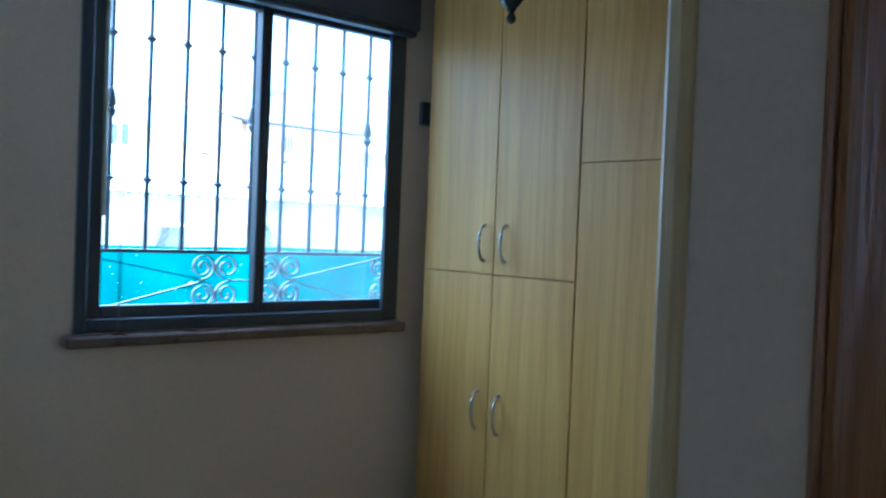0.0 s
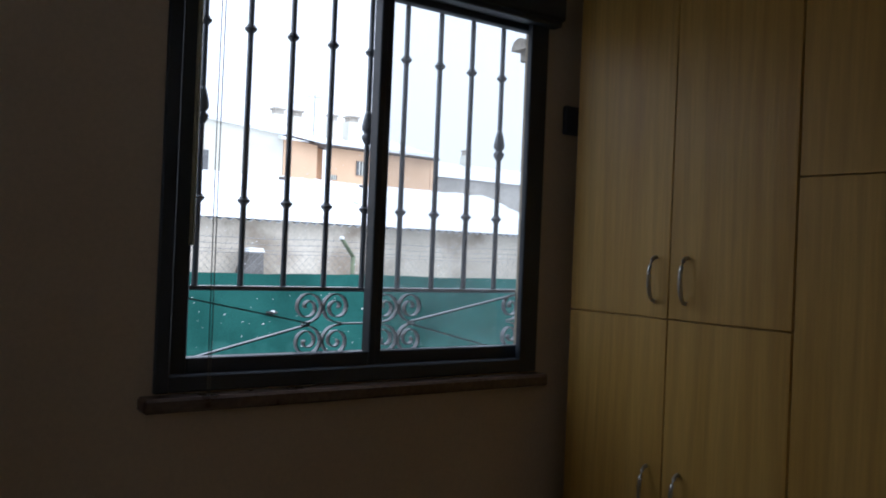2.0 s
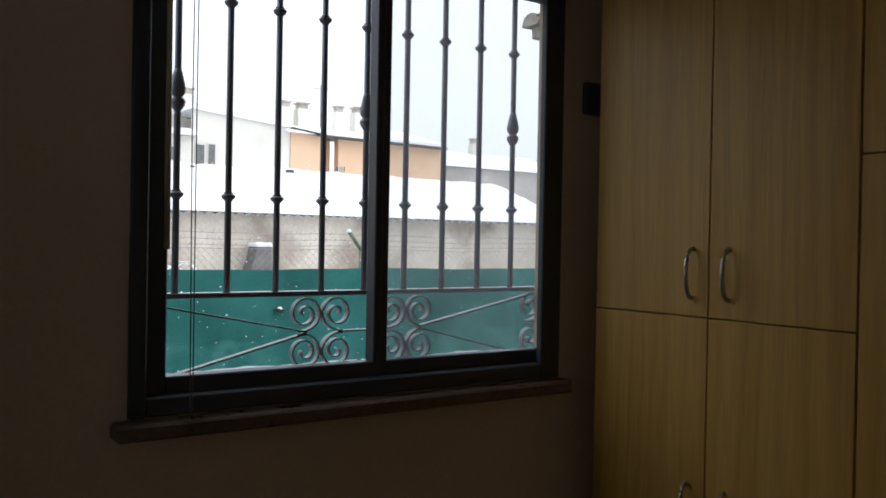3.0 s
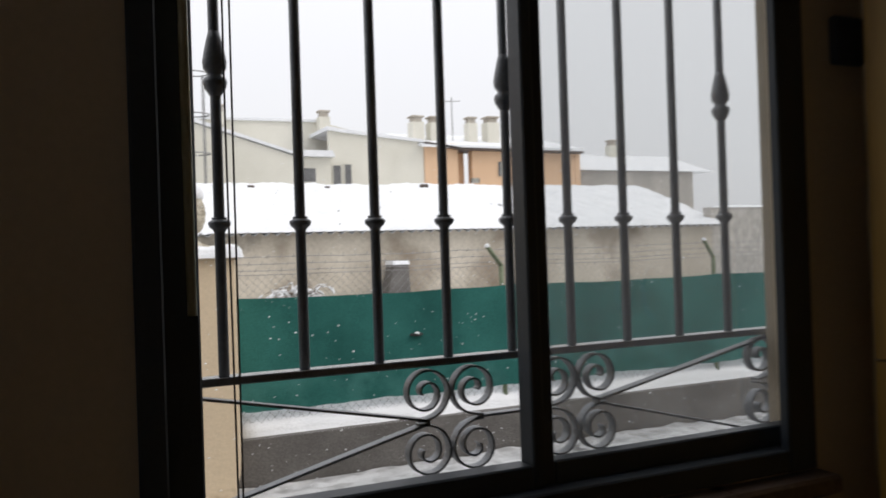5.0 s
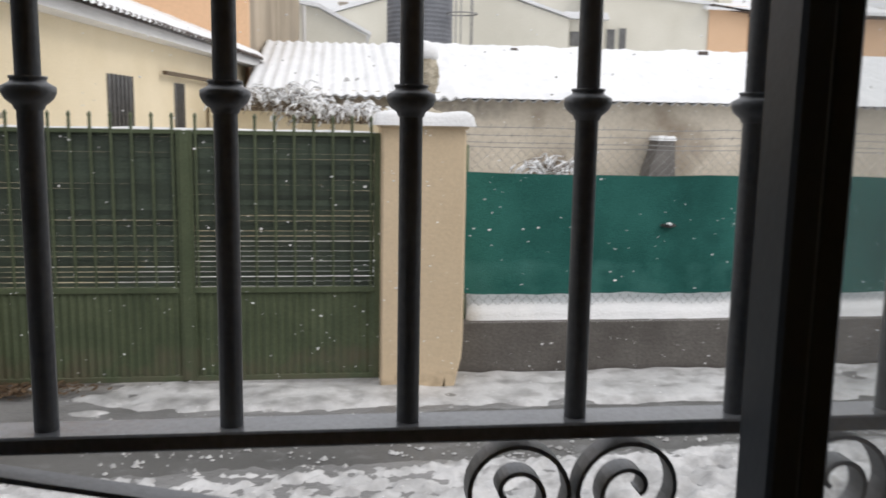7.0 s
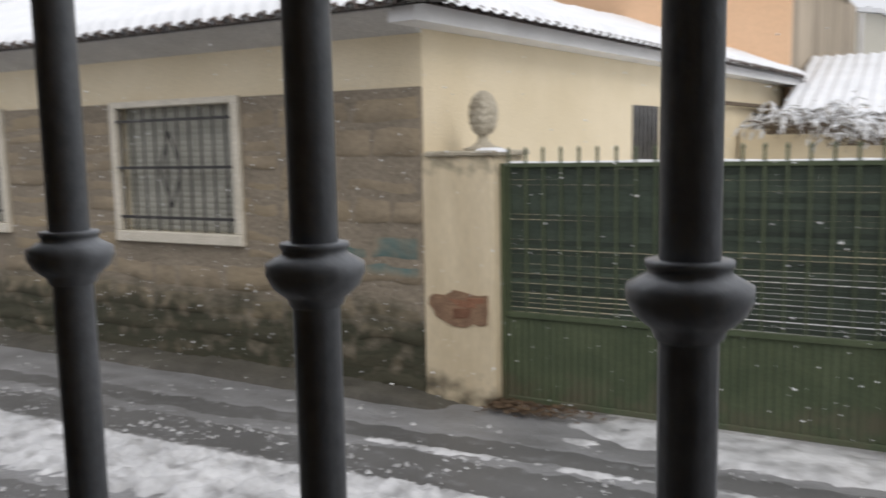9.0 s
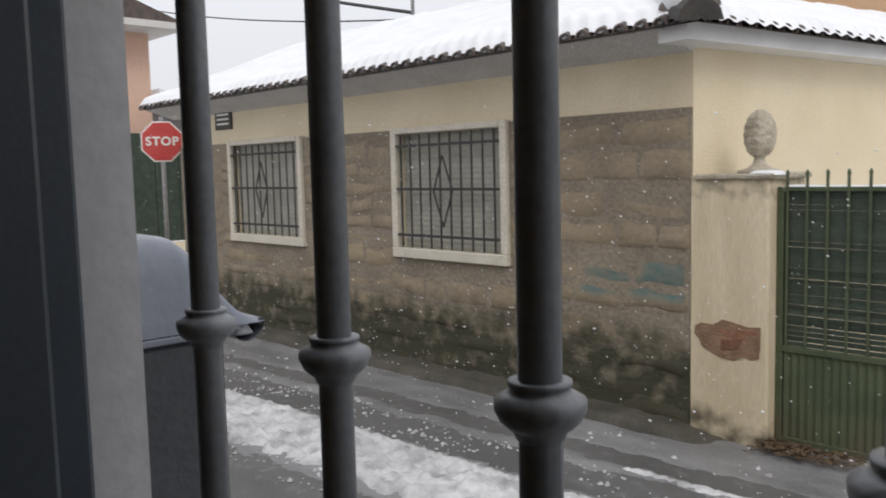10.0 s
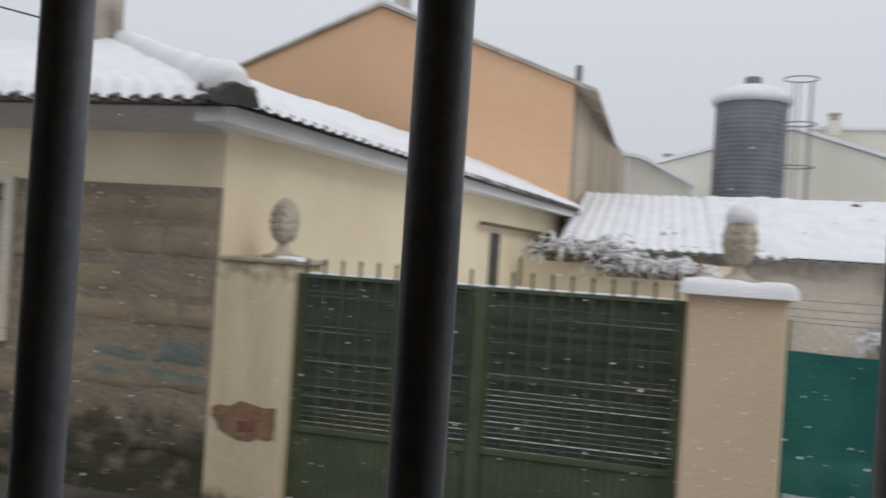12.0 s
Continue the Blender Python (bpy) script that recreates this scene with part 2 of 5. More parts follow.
SLUSH = mat("grey_slush", (0.17, 0.17, 0.171), (0.27, 0.271, 0.276), 4, 0.45, 0.6, 14, stretch=(0.5, 1, 1), fine_mix=0.14)
KERB = mat("dark_wet_concrete", (0.05, 0.046, 0.036), (0.1, 0.092, 0.075), 3, 0.75, 0.5, 16, fine_mix=0.25)
LOWWALL = mat("grey_retaining_wall_concrete", (0.1, 0.092, 0.085), (0.16, 0.15, 0.14), 2.4, 0.85, 0.4, 20, fine_mix=0.2)
GATE_GREEN = mat("green_gate_paint", (0.058, 0.079, 0.041), (0.084, 0.107, 0.057), 4, 0.55, 0.15, 16, fine_mix=0.2)
stain(GATE_GREEN, (0.1, 0.095, 0.06), 6, 0.36, 0.62, (-0.6, -0.5), (-0.25, 0.15))
GATE_DARK = mat("dark_green_slat_paint", (0.031, 0.045, 0.032), (0.048, 0.067, 0.047), 5, 0.65, 0.2, 14, piece=0.3)
NET = mat("green_windbreak_netting", (0.015, 0.095, 0.083), (0.034, 0.16, 0.14), 1.5, 0.9, 0.3, 60, fine_mix=0.2, spec=0.2)
stain(NET, (0.055, 0.19, 0.17), 3.2, 0.44, 0.72, (0.15, 0.2), (0.42, 0.62))
stain(NET, (0.01, 0.066, 0.06), 2.0, 0.56, 0.8)
GALV = mat("galvanised_wire", (0.22, 0.22, 0.22), (0.34, 0.34, 0.34), 20, 0.5, 0.05, 8, metal=0.6)
POST = mat("green_fence_post_paint", (0.1, 0.13, 0.075), (0.17, 0.2, 0.12), 8, 0.6, 0.2, 12)
BARN = mat("old_barn_render", (0.42, 0.37, 0.3), (0.62, 0.56, 0.47), 0.7, 0.9, 0.4, 26, fine_mix=0.1)
stain(BARN, (0.24, 0.19, 0.14), 0.9, 0.52, 0.7)
stain(BARN, (0.2, 0.135, 0.085), 2.6, 0.3, 0.95, None, None, ((2.5, 2.9, 3.3, 3.7), (0.1, 0.4, 1.0, 1.4)))
stain(BARN, (0.16, 0.15, 0.135), 5.0, 0.3, 0.8, None, None, ((0.3, 0.6, 2.2, 3.2), (1.35, 1.8, 2.1, 2.2)))
BARN_GREY = mat("grey_cement_block_wall", (0.34, 0.32, 0.29), (0.46, 0.43, 0.39), 0.8, 0.9, 0.3, 26, stretch=(1, 1, 0.3))
FIBRO = mat("grey_fibre_cement_sheet", (0.25, 0.25, 0.25), (0.36, 0.36, 0.36), 3, 0.85, 0.3, 16)
TANK = mat("grey_ribbed_tank", (0.15, 0.16, 0.182), (0.21, 0.222, 0.248), 2, 0.75, 0.3, 20)
WHITE_WALL = mat("off_white_house_render", (0.62, 0.6, 0.52), (0.72, 0.7, 0.62), 0.5, 0.9, 0.2, 40, fine_mix=0.05)
ORANGE = mat("orange_house_render", (0.66, 0.44, 0.28), (0.73, 0.5, 0.33), 0.5, 0.9, 0.2, 40, fine_mix=0.05)
SALMON = mat("peach_gable_render", (0.68, 0.43, 0.26), (0.75, 0.5, 0.32), 0.4, 0.9, 0.2, 40, fine_mix=0.05)
PINK = mat("pink_house_render", (0.6, 0.4, 0.31), (0.68, 0.47, 0.37), 0.5, 0.9, 0.2, 30, fine_mix=0.05)
OLD_SIDE = mat("stained_grey_side_wall", (0.3, 0.25, 0.19), (0.52, 0.44, 0.34), 1.1, 0.9, 0.4, 16, stretch=(1, 2.2, 0.18), fine_mix=0.15)
FAR_GLASS = mat("dark_window_glass", (0.1, 0.1, 0.1), (0.17, 0.17, 0.17), 2, 0.2, 0, 8)
CHIMNEY = mat("weathered_chimney_render", (0.3, 0.26, 0.21), (0.52, 0.48, 0.42), 2.5, 0.9, 0.4, 16)
OLD_CHIMNEY = mat("lichen_stained_chimney_render", (0.17, 0.15, 0.12), (0.44, 0.4, 0.34), 4.5, 0.9, 0.4, 10, stretch=(1, 1, 0.5), fine_mix=0.2)
BRICK = mat("bare_red_brick", (0.2, 0.095, 0.055), (0.28, 0.14, 0.085), 12, 0.9, 0.5, 8, piece=0.25)
BARE = mat("brown_bare_masonry", (0.2, 0.12, 0.075), (0.3, 0.19, 0.12), 10, 0.9, 0.6, 8)
FINIAL = mat("mossy_cast_stone", (0.32, 0.28, 0.21), (0.55, 0.5, 0.4), 9, 0.9, 0.6, 10)
STOP_RED = mat("faded_red_sign", (0.5, 0.05, 0.05), (0.56, 0.08, 0.07), 6, 0.5, 0.02, 10, fine_mix=0.05)
SIGN_WHITE = mat("white_sign_sheeting", (0.75, 0.74, 0.72), (0.8, 0.79, 0.77), 6, 0.5, 0, 10, fine_mix=0.03)
BIN_GREY = mat("dark_grey_mailbox_paint", (0.06, 0.065, 0.073), (0.085, 0.09, 0.1), 4, 0.45, 0.1, 30, fine_mix=0.1)
BIN_LID = mat("grey_mailbox_lid", (0.21, 0.232, 0.28), (0.26, 0.285, 0.335), 3, 0.28, 0.05, 30, fine_mix=0.06)
HEDGE = mat("dark_hedge_leaves", (0.02, 0.035, 0.025), (0.05, 0.07, 0.05), 9, 0.8, 0.5, 8)
TWIG = mat("bare_bramble_twigs", (0.09, 0.065, 0.045), (0.17, 0.13, 0.09), 20, 0.9, 0.2, 6)
LEAF = mat("dead_brown_leaves", (0.075, 0.048, 0.028), (0.15, 0.095, 0.052), 30, 0.8, 0.2, 6)
CABLE = mat("black_cable_sheath", (0.03, 0.03, 0.035), (0.06, 0.06, 0.065), 20, 0.6, 0, 6)
GLASS = plain_mix("window_glass", shader("ShaderNodeBsdfTransparent", (0.97, 0.985, 0.98)), shader("ShaderNodeBsdfGlossy", (1, 1, 1), 0.02), 0.04)
SCREEN = plain_mix("insect_screen_mesh", shader("ShaderNodeBsdfTransparent", (0.87, 0.87, 0.87)), shader("ShaderNodeBsdfTranslucent", (0.35, 0.35, 0.36)), 0.2)
LANTERN_GLASS = plain_mix("lantern_glass", shader("ShaderNodeBsdfTransparent", (0.86, 0.87, 0.86)), shader("ShaderNodeBsdfGlossy", (1, 1, 1), 0.1), 0.06)


# ---- building blocks ----
def link(name, bm, material, smooth=False):
    me = bpy.data.meshes.new(name)
    bmesh.ops.recalc_face_normals(bm, faces=bm.faces)
    bm.to_mesh(me)
    bm.free()
    if smooth:
        me.polygons.foreach_set("use_smooth", [True] * len(me.polygons))
    me.materials.append(material)
    return new(name, me)


def thing(name, at, label, category, group="", kind=""):
    ob = new(name)
    ob.location = at
    ob.empty_display_size = 0.1
    return tagged(ob, label, category, group, kind)


def part(name, bm, material, parent, label="", smooth=False):
    """One mesh under a thing or under a part of it, modelled in world coordinates."""
    ob = link(name, bm, material, smooth)
    ob.parent = parent
    if parent.parent is None:
        ob.matrix_parent_inverse = Matrix.Translation(-parent.location)
    return tagged(ob, label)


def solo(name, bm, material, label, category, group="", kind="", smooth=False):
    return tagged(link(name, bm, material, smooth), label, category, group, kind)


def box(x0, x1, y0, y1, z0, z1, bevel=0.0, bm=None, jitter=0.0):
    own = bm is None
    b = bmesh.new()
    m = Matrix.Translation(((x0 + x1) / 2, (y0 + y1) / 2, (z0 + z1) / 2)) @ Matrix.Diagonal((x1 - x0, y1 - y0, z1 - z0, 1))
    bmesh.ops.create_cube(b, size=1, matrix=m)
    if jitter:
        for v in b.verts:
            v.co += Vector((random.uniform(-1, 1), random.uniform(-1, 1), random.uniform(-1, 1))) * jitter
    if bevel:
        bmesh.ops.bevel(b, geom=b.edges[:], offset=bevel, segments=1, affect="EDGES", clamp_overlap=True)
    return b if own else absorb(bm, b)


def absorb(bm, b):
    vs = {v: bm.verts.new(v.co) for v in b.verts}
    for f in b.faces:
        bm.faces.new([vs[v] for v in f.verts])
    b.free()
    return bm


def prism(poly, axis, a, b, bm=None):
    """A polygon of (u, v) pushed along an axis: x uses (y, z), y uses (x, z), z uses (x, y)."""
    bm = bm or bmesh.new()
    put = {"x": lambda u, v, w: (w, u, v), "y": lambda u, v, w: (u, w, v), "z": lambda u, v, w: (u, v, w)}[axis]
    lo = [bm.verts.new(put(u, v, a)) for u, v in poly]
    hi = [bm.verts.new(put(u, v, b)) for u, v in poly]
    bm.faces.new(lo)
    bm.faces.new(hi[::-1])
    for i in range(len(poly)):
        j = (i + 1) % len(poly)
        bm.faces.new((lo[i], hi[i], hi[j], lo[j]))
    return bm


def tube(pts, r, seg=8, bm=None, flat=None):
    """A round bar along points; flat=(half width, half thickness) gives a strap whose width lies along y."""
    bm = bm or bmesh.new()
    pts = [Vector(p) for p in pts]
    rings = []
    for i, p in enumerate(pts):
        d = (pts[min(i + 1, len(pts) - 1)] - pts[max(i - 1, 0)]).normalized()
        if flat:
            side = Vector((0, 1, 0))
            up = d.cross(side).normalized()
            rings.append([bm.verts.new(p + side * flat[0] * a + up * flat[1] * b) for a, b in ((1, 1), (-1, 1), (-1, -1), (1, -1))])
        else:
            ref = Vector((0, 0, 1)) if abs(d.z) < 0.9 else Vector((1, 0, 0))
            u = d.cross(ref).normalized()
            w = d.cross(u)
            rr = r[i] if isinstance(r, (list, tuple)) else r
            rings.append([bm.verts.new(p + (u * math.cos(2 * math.pi * k / seg) + w * math.sin(2 * math.pi * k / seg)) * rr) for k in range(seg)])
    for a, b in zip(rings, rings[1:]):
        for k in range(len(a)):
            j = (k + 1) % len(a)
            bm.faces.new((a[k], a[j], b[j], b[k]))
    bm.faces.new(rings[0])
    bm.faces.new(rings[-1][::-1])
    return bm


def lathe(profile, cx, cy, seg=16, bm=None, wobble=0.0):
    """Turns (radius, z) about an upright axis."""
    bm = bm or bmesh.new()
    rings = []
    for r, z in profile:
        ring = []
        for k in range(seg):
            a = 2 * math.pi * k / seg
            q = r * (1 + random.uniform(-wobble, wobble))
            ring.append(bm.verts.new((cx + q * math.cos(a), cy + q * math.sin(a), z)))
        rings.append(ring)
    for a, b in zip(rings, rings[1:]):
        for k in range(seg):
            j = (k + 1) % seg
            bm.faces.new((a[k], a[j], b[j], b[k]))
    bm.faces.new(rings[0])
    bm.faces.new(rings[-1][::-1])
    return bm


def sheet(nu, nv, place):
    """A grid of nu x nv cells; place(u, v) with u, v from 0 to 1."""
    bm = bmesh.new()
    g = [[bm.verts.new(place(i / nu, j / nv)) for j in range(nv + 1)] for i in range(nu + 1)]
    for i in range(nu):
        for j in range(nv):
            bm.faces.new((g[i][j], g[i + 1][j], g[i + 1][j + 1], g[i][j + 1]))
    return bm


def fuzz(x, y, s):
    return noise.noise(Vector((x * s, y * s, 3.7)))


def snow_pad(x0, x1, y0, y1, z, h, n=10, seedling=0.0, over=0.02):
    """A cushion of snow on a flat top: high in the middle, rounded down at the rim."""
    m = max(4, int(n * (y1 - y0) / max(0.05, x1 - x0)))
    m = min(m, 44)
    w, d = x1 - x0 + 2 * over, y1 - y0 + 2 * over

    def up(u, v):
        e = min(min(u, 1 - u) * w, min(v, 1 - v) * d)
        k = min(1.0, e / max(0.02, 0.9 * h))
        x, y = x0 - over + u * w, y0 - over + v * d
        return (x, y, z - 0.012 + (h + 0.012) * math.sqrt(max(0, 1 - (1 - k) ** 2)) * (1 + 0.25 * fuzz(x + seedling, y, 6)))

    bm = sheet(n, m, up)
    base = sheet(n, m, lambda u, v: (x0 - over + u * w, y0 - over + v * d, z - 0.013))
    return absorb(bm, base)

# ======== the room ========
GROUND = -0.42
FLOOR_Z, CEIL_Z = 0.0, 2.39
WALL_IN, WALL_OUT = -0.13, 0.01      # the two faces of the window wall
OX0, OX1, OZ0, OZ1 = -0.612, 0.548, 1.026, 2.12   # hole for the window

FY0, FY1 = -0.142, -0.03
b = box(-2.5, OX0, WALL_IN, WALL_OUT, GROUND, 3.0)
box(OX1, 1.4, WALL_IN, FY1, GROUND, 3.0, bm=b)
box(OX1 + 0.055, 1.4, FY1, WALL_OUT, GROUND, 3.0, bm=b)
box(OX0, OX1, WALL_IN, WALL_OUT, GROUND, OZ0, bm=b)
box(OX1, OX1 + 0.055, FY1, WALL_OUT, GROUND, OZ0, bm=b)
box(OX0, OX1, WALL_IN, WALL_OUT, OZ1, 3.0, bm=b)
box(OX1, OX1 + 0.055, FY1, WALL_OUT, OZ1, 3.0, bm=b)
solo("wall_north", b, PLASTER_IN, "off-white painted plaster wall with the window opening", "wall", kind="structure")
# the hole at y -1.53 to -1.2 is added, unseen, to light the wardrobe fronts
b = box(-2.5, -2.4, -4.1, -1.53, FLOOR_Z, 3.0)
box(-2.5, -2.4, -1.2, WALL_IN, FLOOR_Z, 3.0, bm=b)
box(-2.5, -2.4, -1.53, -1.2, FLOOR_Z, 1.2, bm=b)
box(-2.5, -2.4, -1.53, -1.2, 2.1, 3.0, bm=b)
solo("wall_west", b, PLASTER_IN, "off-white painted side wall with an unseen opening added for light", "wall", kind="structure")
solo("wall_east", box(1.25, 1.4, -4.1, WALL_IN, FLOOR_Z, 3.0), PLASTER_IN, "off-white wall behind the fitted wardrobe", "wall", kind="structure")
# gap behind the camera, never in view, added to brighten the interior
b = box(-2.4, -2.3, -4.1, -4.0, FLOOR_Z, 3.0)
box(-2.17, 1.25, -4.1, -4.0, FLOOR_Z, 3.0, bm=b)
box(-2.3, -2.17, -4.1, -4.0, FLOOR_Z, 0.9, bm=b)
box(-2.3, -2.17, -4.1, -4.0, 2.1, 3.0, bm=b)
solo("wall_south", b, PLASTER_IN, "off-white passage wall with an added opening that lets in daylight", "wall", kind="structure")
solo("ceiling", box(-2.4, 1.25, -4.0, WALL_IN, CEIL_Z, CEIL_Z + 0.12), CEILING, "matt white painted flat ceiling", "ceiling", kind="structure")
floor = solo("floor", box(-2.4, 1.25, -4.0, WALL_IN, -0.12, -0.012), STONE_BED, "brown glazed ceramic tile floor", "floor", kind="structure")

# never in view: added to keep skylight and sun off the street and house opposite
b = box(-9.0, -2.502, -0.25, WALL_OUT, GROUND, 3.2)
box(1.402, 9.0, -0.25, WALL_OUT, GROUND, 3.2, bm=b)
box(-2.502, 1.402, -0.25, WALL_OUT, 3.002, 3.2, bm=b)
box(-9.0, 9.0, -4.1, -0.252, 3.02, 3.2, bm=b)
solo("shading_facade", b, REVEAL, "added plain street front and roof round the window, shading the street", "wall", kind="structure")

# wall with the doorway that the camera comes through: pine casing on the room side, dark casing on the passage side
DX0, DX1, DY0, DY1, DZ = -1.62, -0.686, -2.392, -2.194, 2.08
b = box(DX1, 1.25, DY0, DY1, FLOOR_Z, CEIL_Z)
box(-2.4, DX0, DY0, DY1, FLOOR_Z, CEIL_Z, bm=b)
box(DX0, DX1, DY0, DY1, DZ, CEIL_Z, bm=b)
solo("wall_partition", b, PLASTER_IN, "off-white partition wall with a doorway", "wall", kind="structure")
pine = [(DY1 + 0.012, 0.07), (DY1 + 0.012, -0.006), (DY1 + 0.004, -0.014), (DY1 - 0.008, -0.014), (DY1 - 0.015, -0.006), (DY1 - 0.017, -0.001), (DY1 + 0.001, -0.001), (DY1 + 0.001, 0.07)]
b = prism([(DX1 + w, y) for y, w in pine], "z", FLOOR_Z, DZ)
prism([(DX0 - w, y) for y, w in pine], "z", FLOOR_Z, DZ, b)
solo("trim_casing", b, PINE, "light varnished wooden casing on the doorway edge", "door casing", kind="structure")
door = thing("door_1", ((DX0 + DX1) / 2, DY0, FLOOR_Z), "dark varnished wooden door frame with mouldings", "door", kind="structure")
dark = [(-2.336, -0.001), (-2.338, -0.011), (-2.344, -0.016), (-2.35, -0.011), (-2.356, -0.02), (-2.364, -0.023), (-2.372, -0.017), (-2.38, -0.017), (-2.398, -0.017), (-2.402, -0.012), (-2.402, 0.012), (-2.394, 0.012), (-2.394, -0.001)]
part("jamb", prism([(DX1 + w, y) for y, w in dark], "z", FLOOR_Z, DZ - 0.02), WALNUT, door, "moulded dark wood jamb")
part("jamb", prism([(DX0 - w, y) for y, w in dark], "z", FLOOR_Z, DZ - 0.02), WALNUT, door, "moulded dark wood jamb")
part("head", box(DX0 - 0.012, DX1 + 0.012, -2.402, -2.336, DZ - 0.019, DZ - 0.001, 0.004), WALNUT, door)
for x0, x1 in ((DX1 + 0.013, DX1 + 0.085), (DX0 - 0.085, DX0 - 0.013)):
    part("passage_casing", box(x0, x1, -2.409, DY0 - 0.001, FLOOR_Z, DZ + 0.06, 0.004), WARM_WOOD, door, "amber varnished flat casing on the passage side")

# ---- window: frame, two sliding sashes, screen, sill ----
win = thing("window_1", (0, -0.1, OZ0), "dark aluminium sliding window with two sashes", "window", kind="structure")
b = box(OX0, OX0 + 0.035, FY0, FY1, OZ0, OZ1, 0.003)
box(0.478, OX1 - 0.001, FY0, -0.12, OZ0, OZ1, 0.003, bm=b)
box(OX0 + 0.035, OX1, FY0 + 0.002, FY1, OZ0 + 0.001, OZ0 + 0.04, 0.003, bm=b)
box(OX0 + 0.035, OX1, FY0 + 0.002, FY1, OZ1 - 0.03, OZ1, 0.003, bm=b)
part("window_frame", b, ALU, win)


def sash(x0, x1, y0, y1, left, right, label, glazed):
    s = box(x0, x0 + left, y0, y1, 1.058, 2.092, 0.003)
    box(x1 - right, x1, y0, y1, 1.058, 2.092, 0.003, bm=s)
    box(x0 + left, x1 - right, y0, y1, 1.058, 1.102, 0.003, bm=s)
    box(x0 + left, x1 - right, y0, y1, 2.072, 2.092, 0.003, bm=s)
    ob = part("sash", s, ALU, win, label)
    ym = (y0 + y1) / 2
    if not glazed:
        return ob
    g = bmesh.new()
    vs = [g.verts.new(p) for p in ((x0 + left, ym, 1.102), (x1 - right, ym, 1.102), (x1 - right, ym, 2.072), (x0 + left, ym, 2.072))]
    g.faces.new(vs)
    pane = part("pane", g, GLASS, ob, "clear window glass")
    pane.visible_shadow = False
    return ob


sash(-0.5775, -0.0085, -0.108, -0.066, 0.0495, 0.0215, "dark aluminium frame of the open half", False)
sash(-0.0075, 0.5475, -0.1, -0.066, 0.0215, 0.006, "dark aluminium glazed sash", True)
g = bmesh.new()
g.faces.new([g.verts.new(p) for p in ((0.013, -0.06, 1.1), (0.541, -0.06, 1.1), (0.541, -0.06, 2.074), (0.013, -0.06, 2.074))])
screen_ob = part("insect_screen", g, SCREEN, win, "fine grey insect screen")
screen_ob.visible_shadow = False
solo("window_sill", box(-0.644, 0.562, -0.185, FY0 + 0.03, 0.988, 1.022, 0.006), SILL, "brown marble sill under the window", "window sill", kind="structure")
b = box(OX0 - 0.004, OX0 + 0.016, FY1 + 0.002, WALL_OUT + 0.003, OZ0 - 0.02, OZ1 + 0.02)
box(OX1 + 0.051, OX1 + 0.067, FY1 + 0.002, WALL_OUT + 0.003, OZ0 - 0.02, OZ1 + 0.02, bm=b)
box(OX0 + 0.016, OX1 + 0.051, FY1 + 0.002, WALL_OUT + 0.03, OZ0 - 0.02, OZ0 + 0.02, bm=b)
solo("window_reveal", b, REVEAL, "grey rendered reveal outside the window", "window reveal", kind="structure")

# blind box above the window, with its wand and cords
blind = thing("blind_box", (0, -0.17, 2.1), "dark box of a raised window blind", "blind")
b = box(-0.654, 0.575, -0.19, WALL_IN - 0.002, 2.098, 2.33, 0.008)
part("housing", b, ALU, blind)
part("bottom_slat", box(-0.624, 0.56, -0.186, -0.146, 2.078, 2.096, 0.004), ALU, blind)
part("wand", tube([(-0.545, -0.16, 2.085), (-0.547, -0.16, 1.9), (-0.546, -0.161, 1.37)], 0.0062, 8), WAND, blind, "yellowed plastic tilt wand", True)
for dx in (0.0, 0.009):
    part("cord", tube([(-0.497 + dx, -0.16, 2.08), (-0.499 + dx, -0.163, 1.6), (-0.5 + dx * 0.6, -0.18, 1.022)], 0.0014, 5), CORD, blind, "thin grey pull cord")
solo("strap_winder", box(0.622, 0.7, -0.15, WALL_IN - 0.001, 1.765, 1.855, 0.005), ALU, "small dark strap winder on the wall", "strap winder")

# ---- fitted wardrobe ----
WX = 0.61


def handle(y, z0, z1, parent):
    zm, n = (z0 + z1) / 2, 10
    pts = [(WX - 0.002, y, z0 + 0.006)]
    for i in range(n + 1):
        a = math.pi * i / n
        pts.append((WX - 0.004 - 0.026 * math.sin(a), y, zm - (zm - z0) * math.cos(a)))
    pts.append((WX - 0.002, y, z1 - 0.006))
    return part("handle", tube(pts, [0.005] + [0.0042 + 0.0016 * math.sin(math.pi * i / n) for i in range(n + 1)] + [0.005], 8), NICKEL, parent, "bowed brushed nickel handle", True)


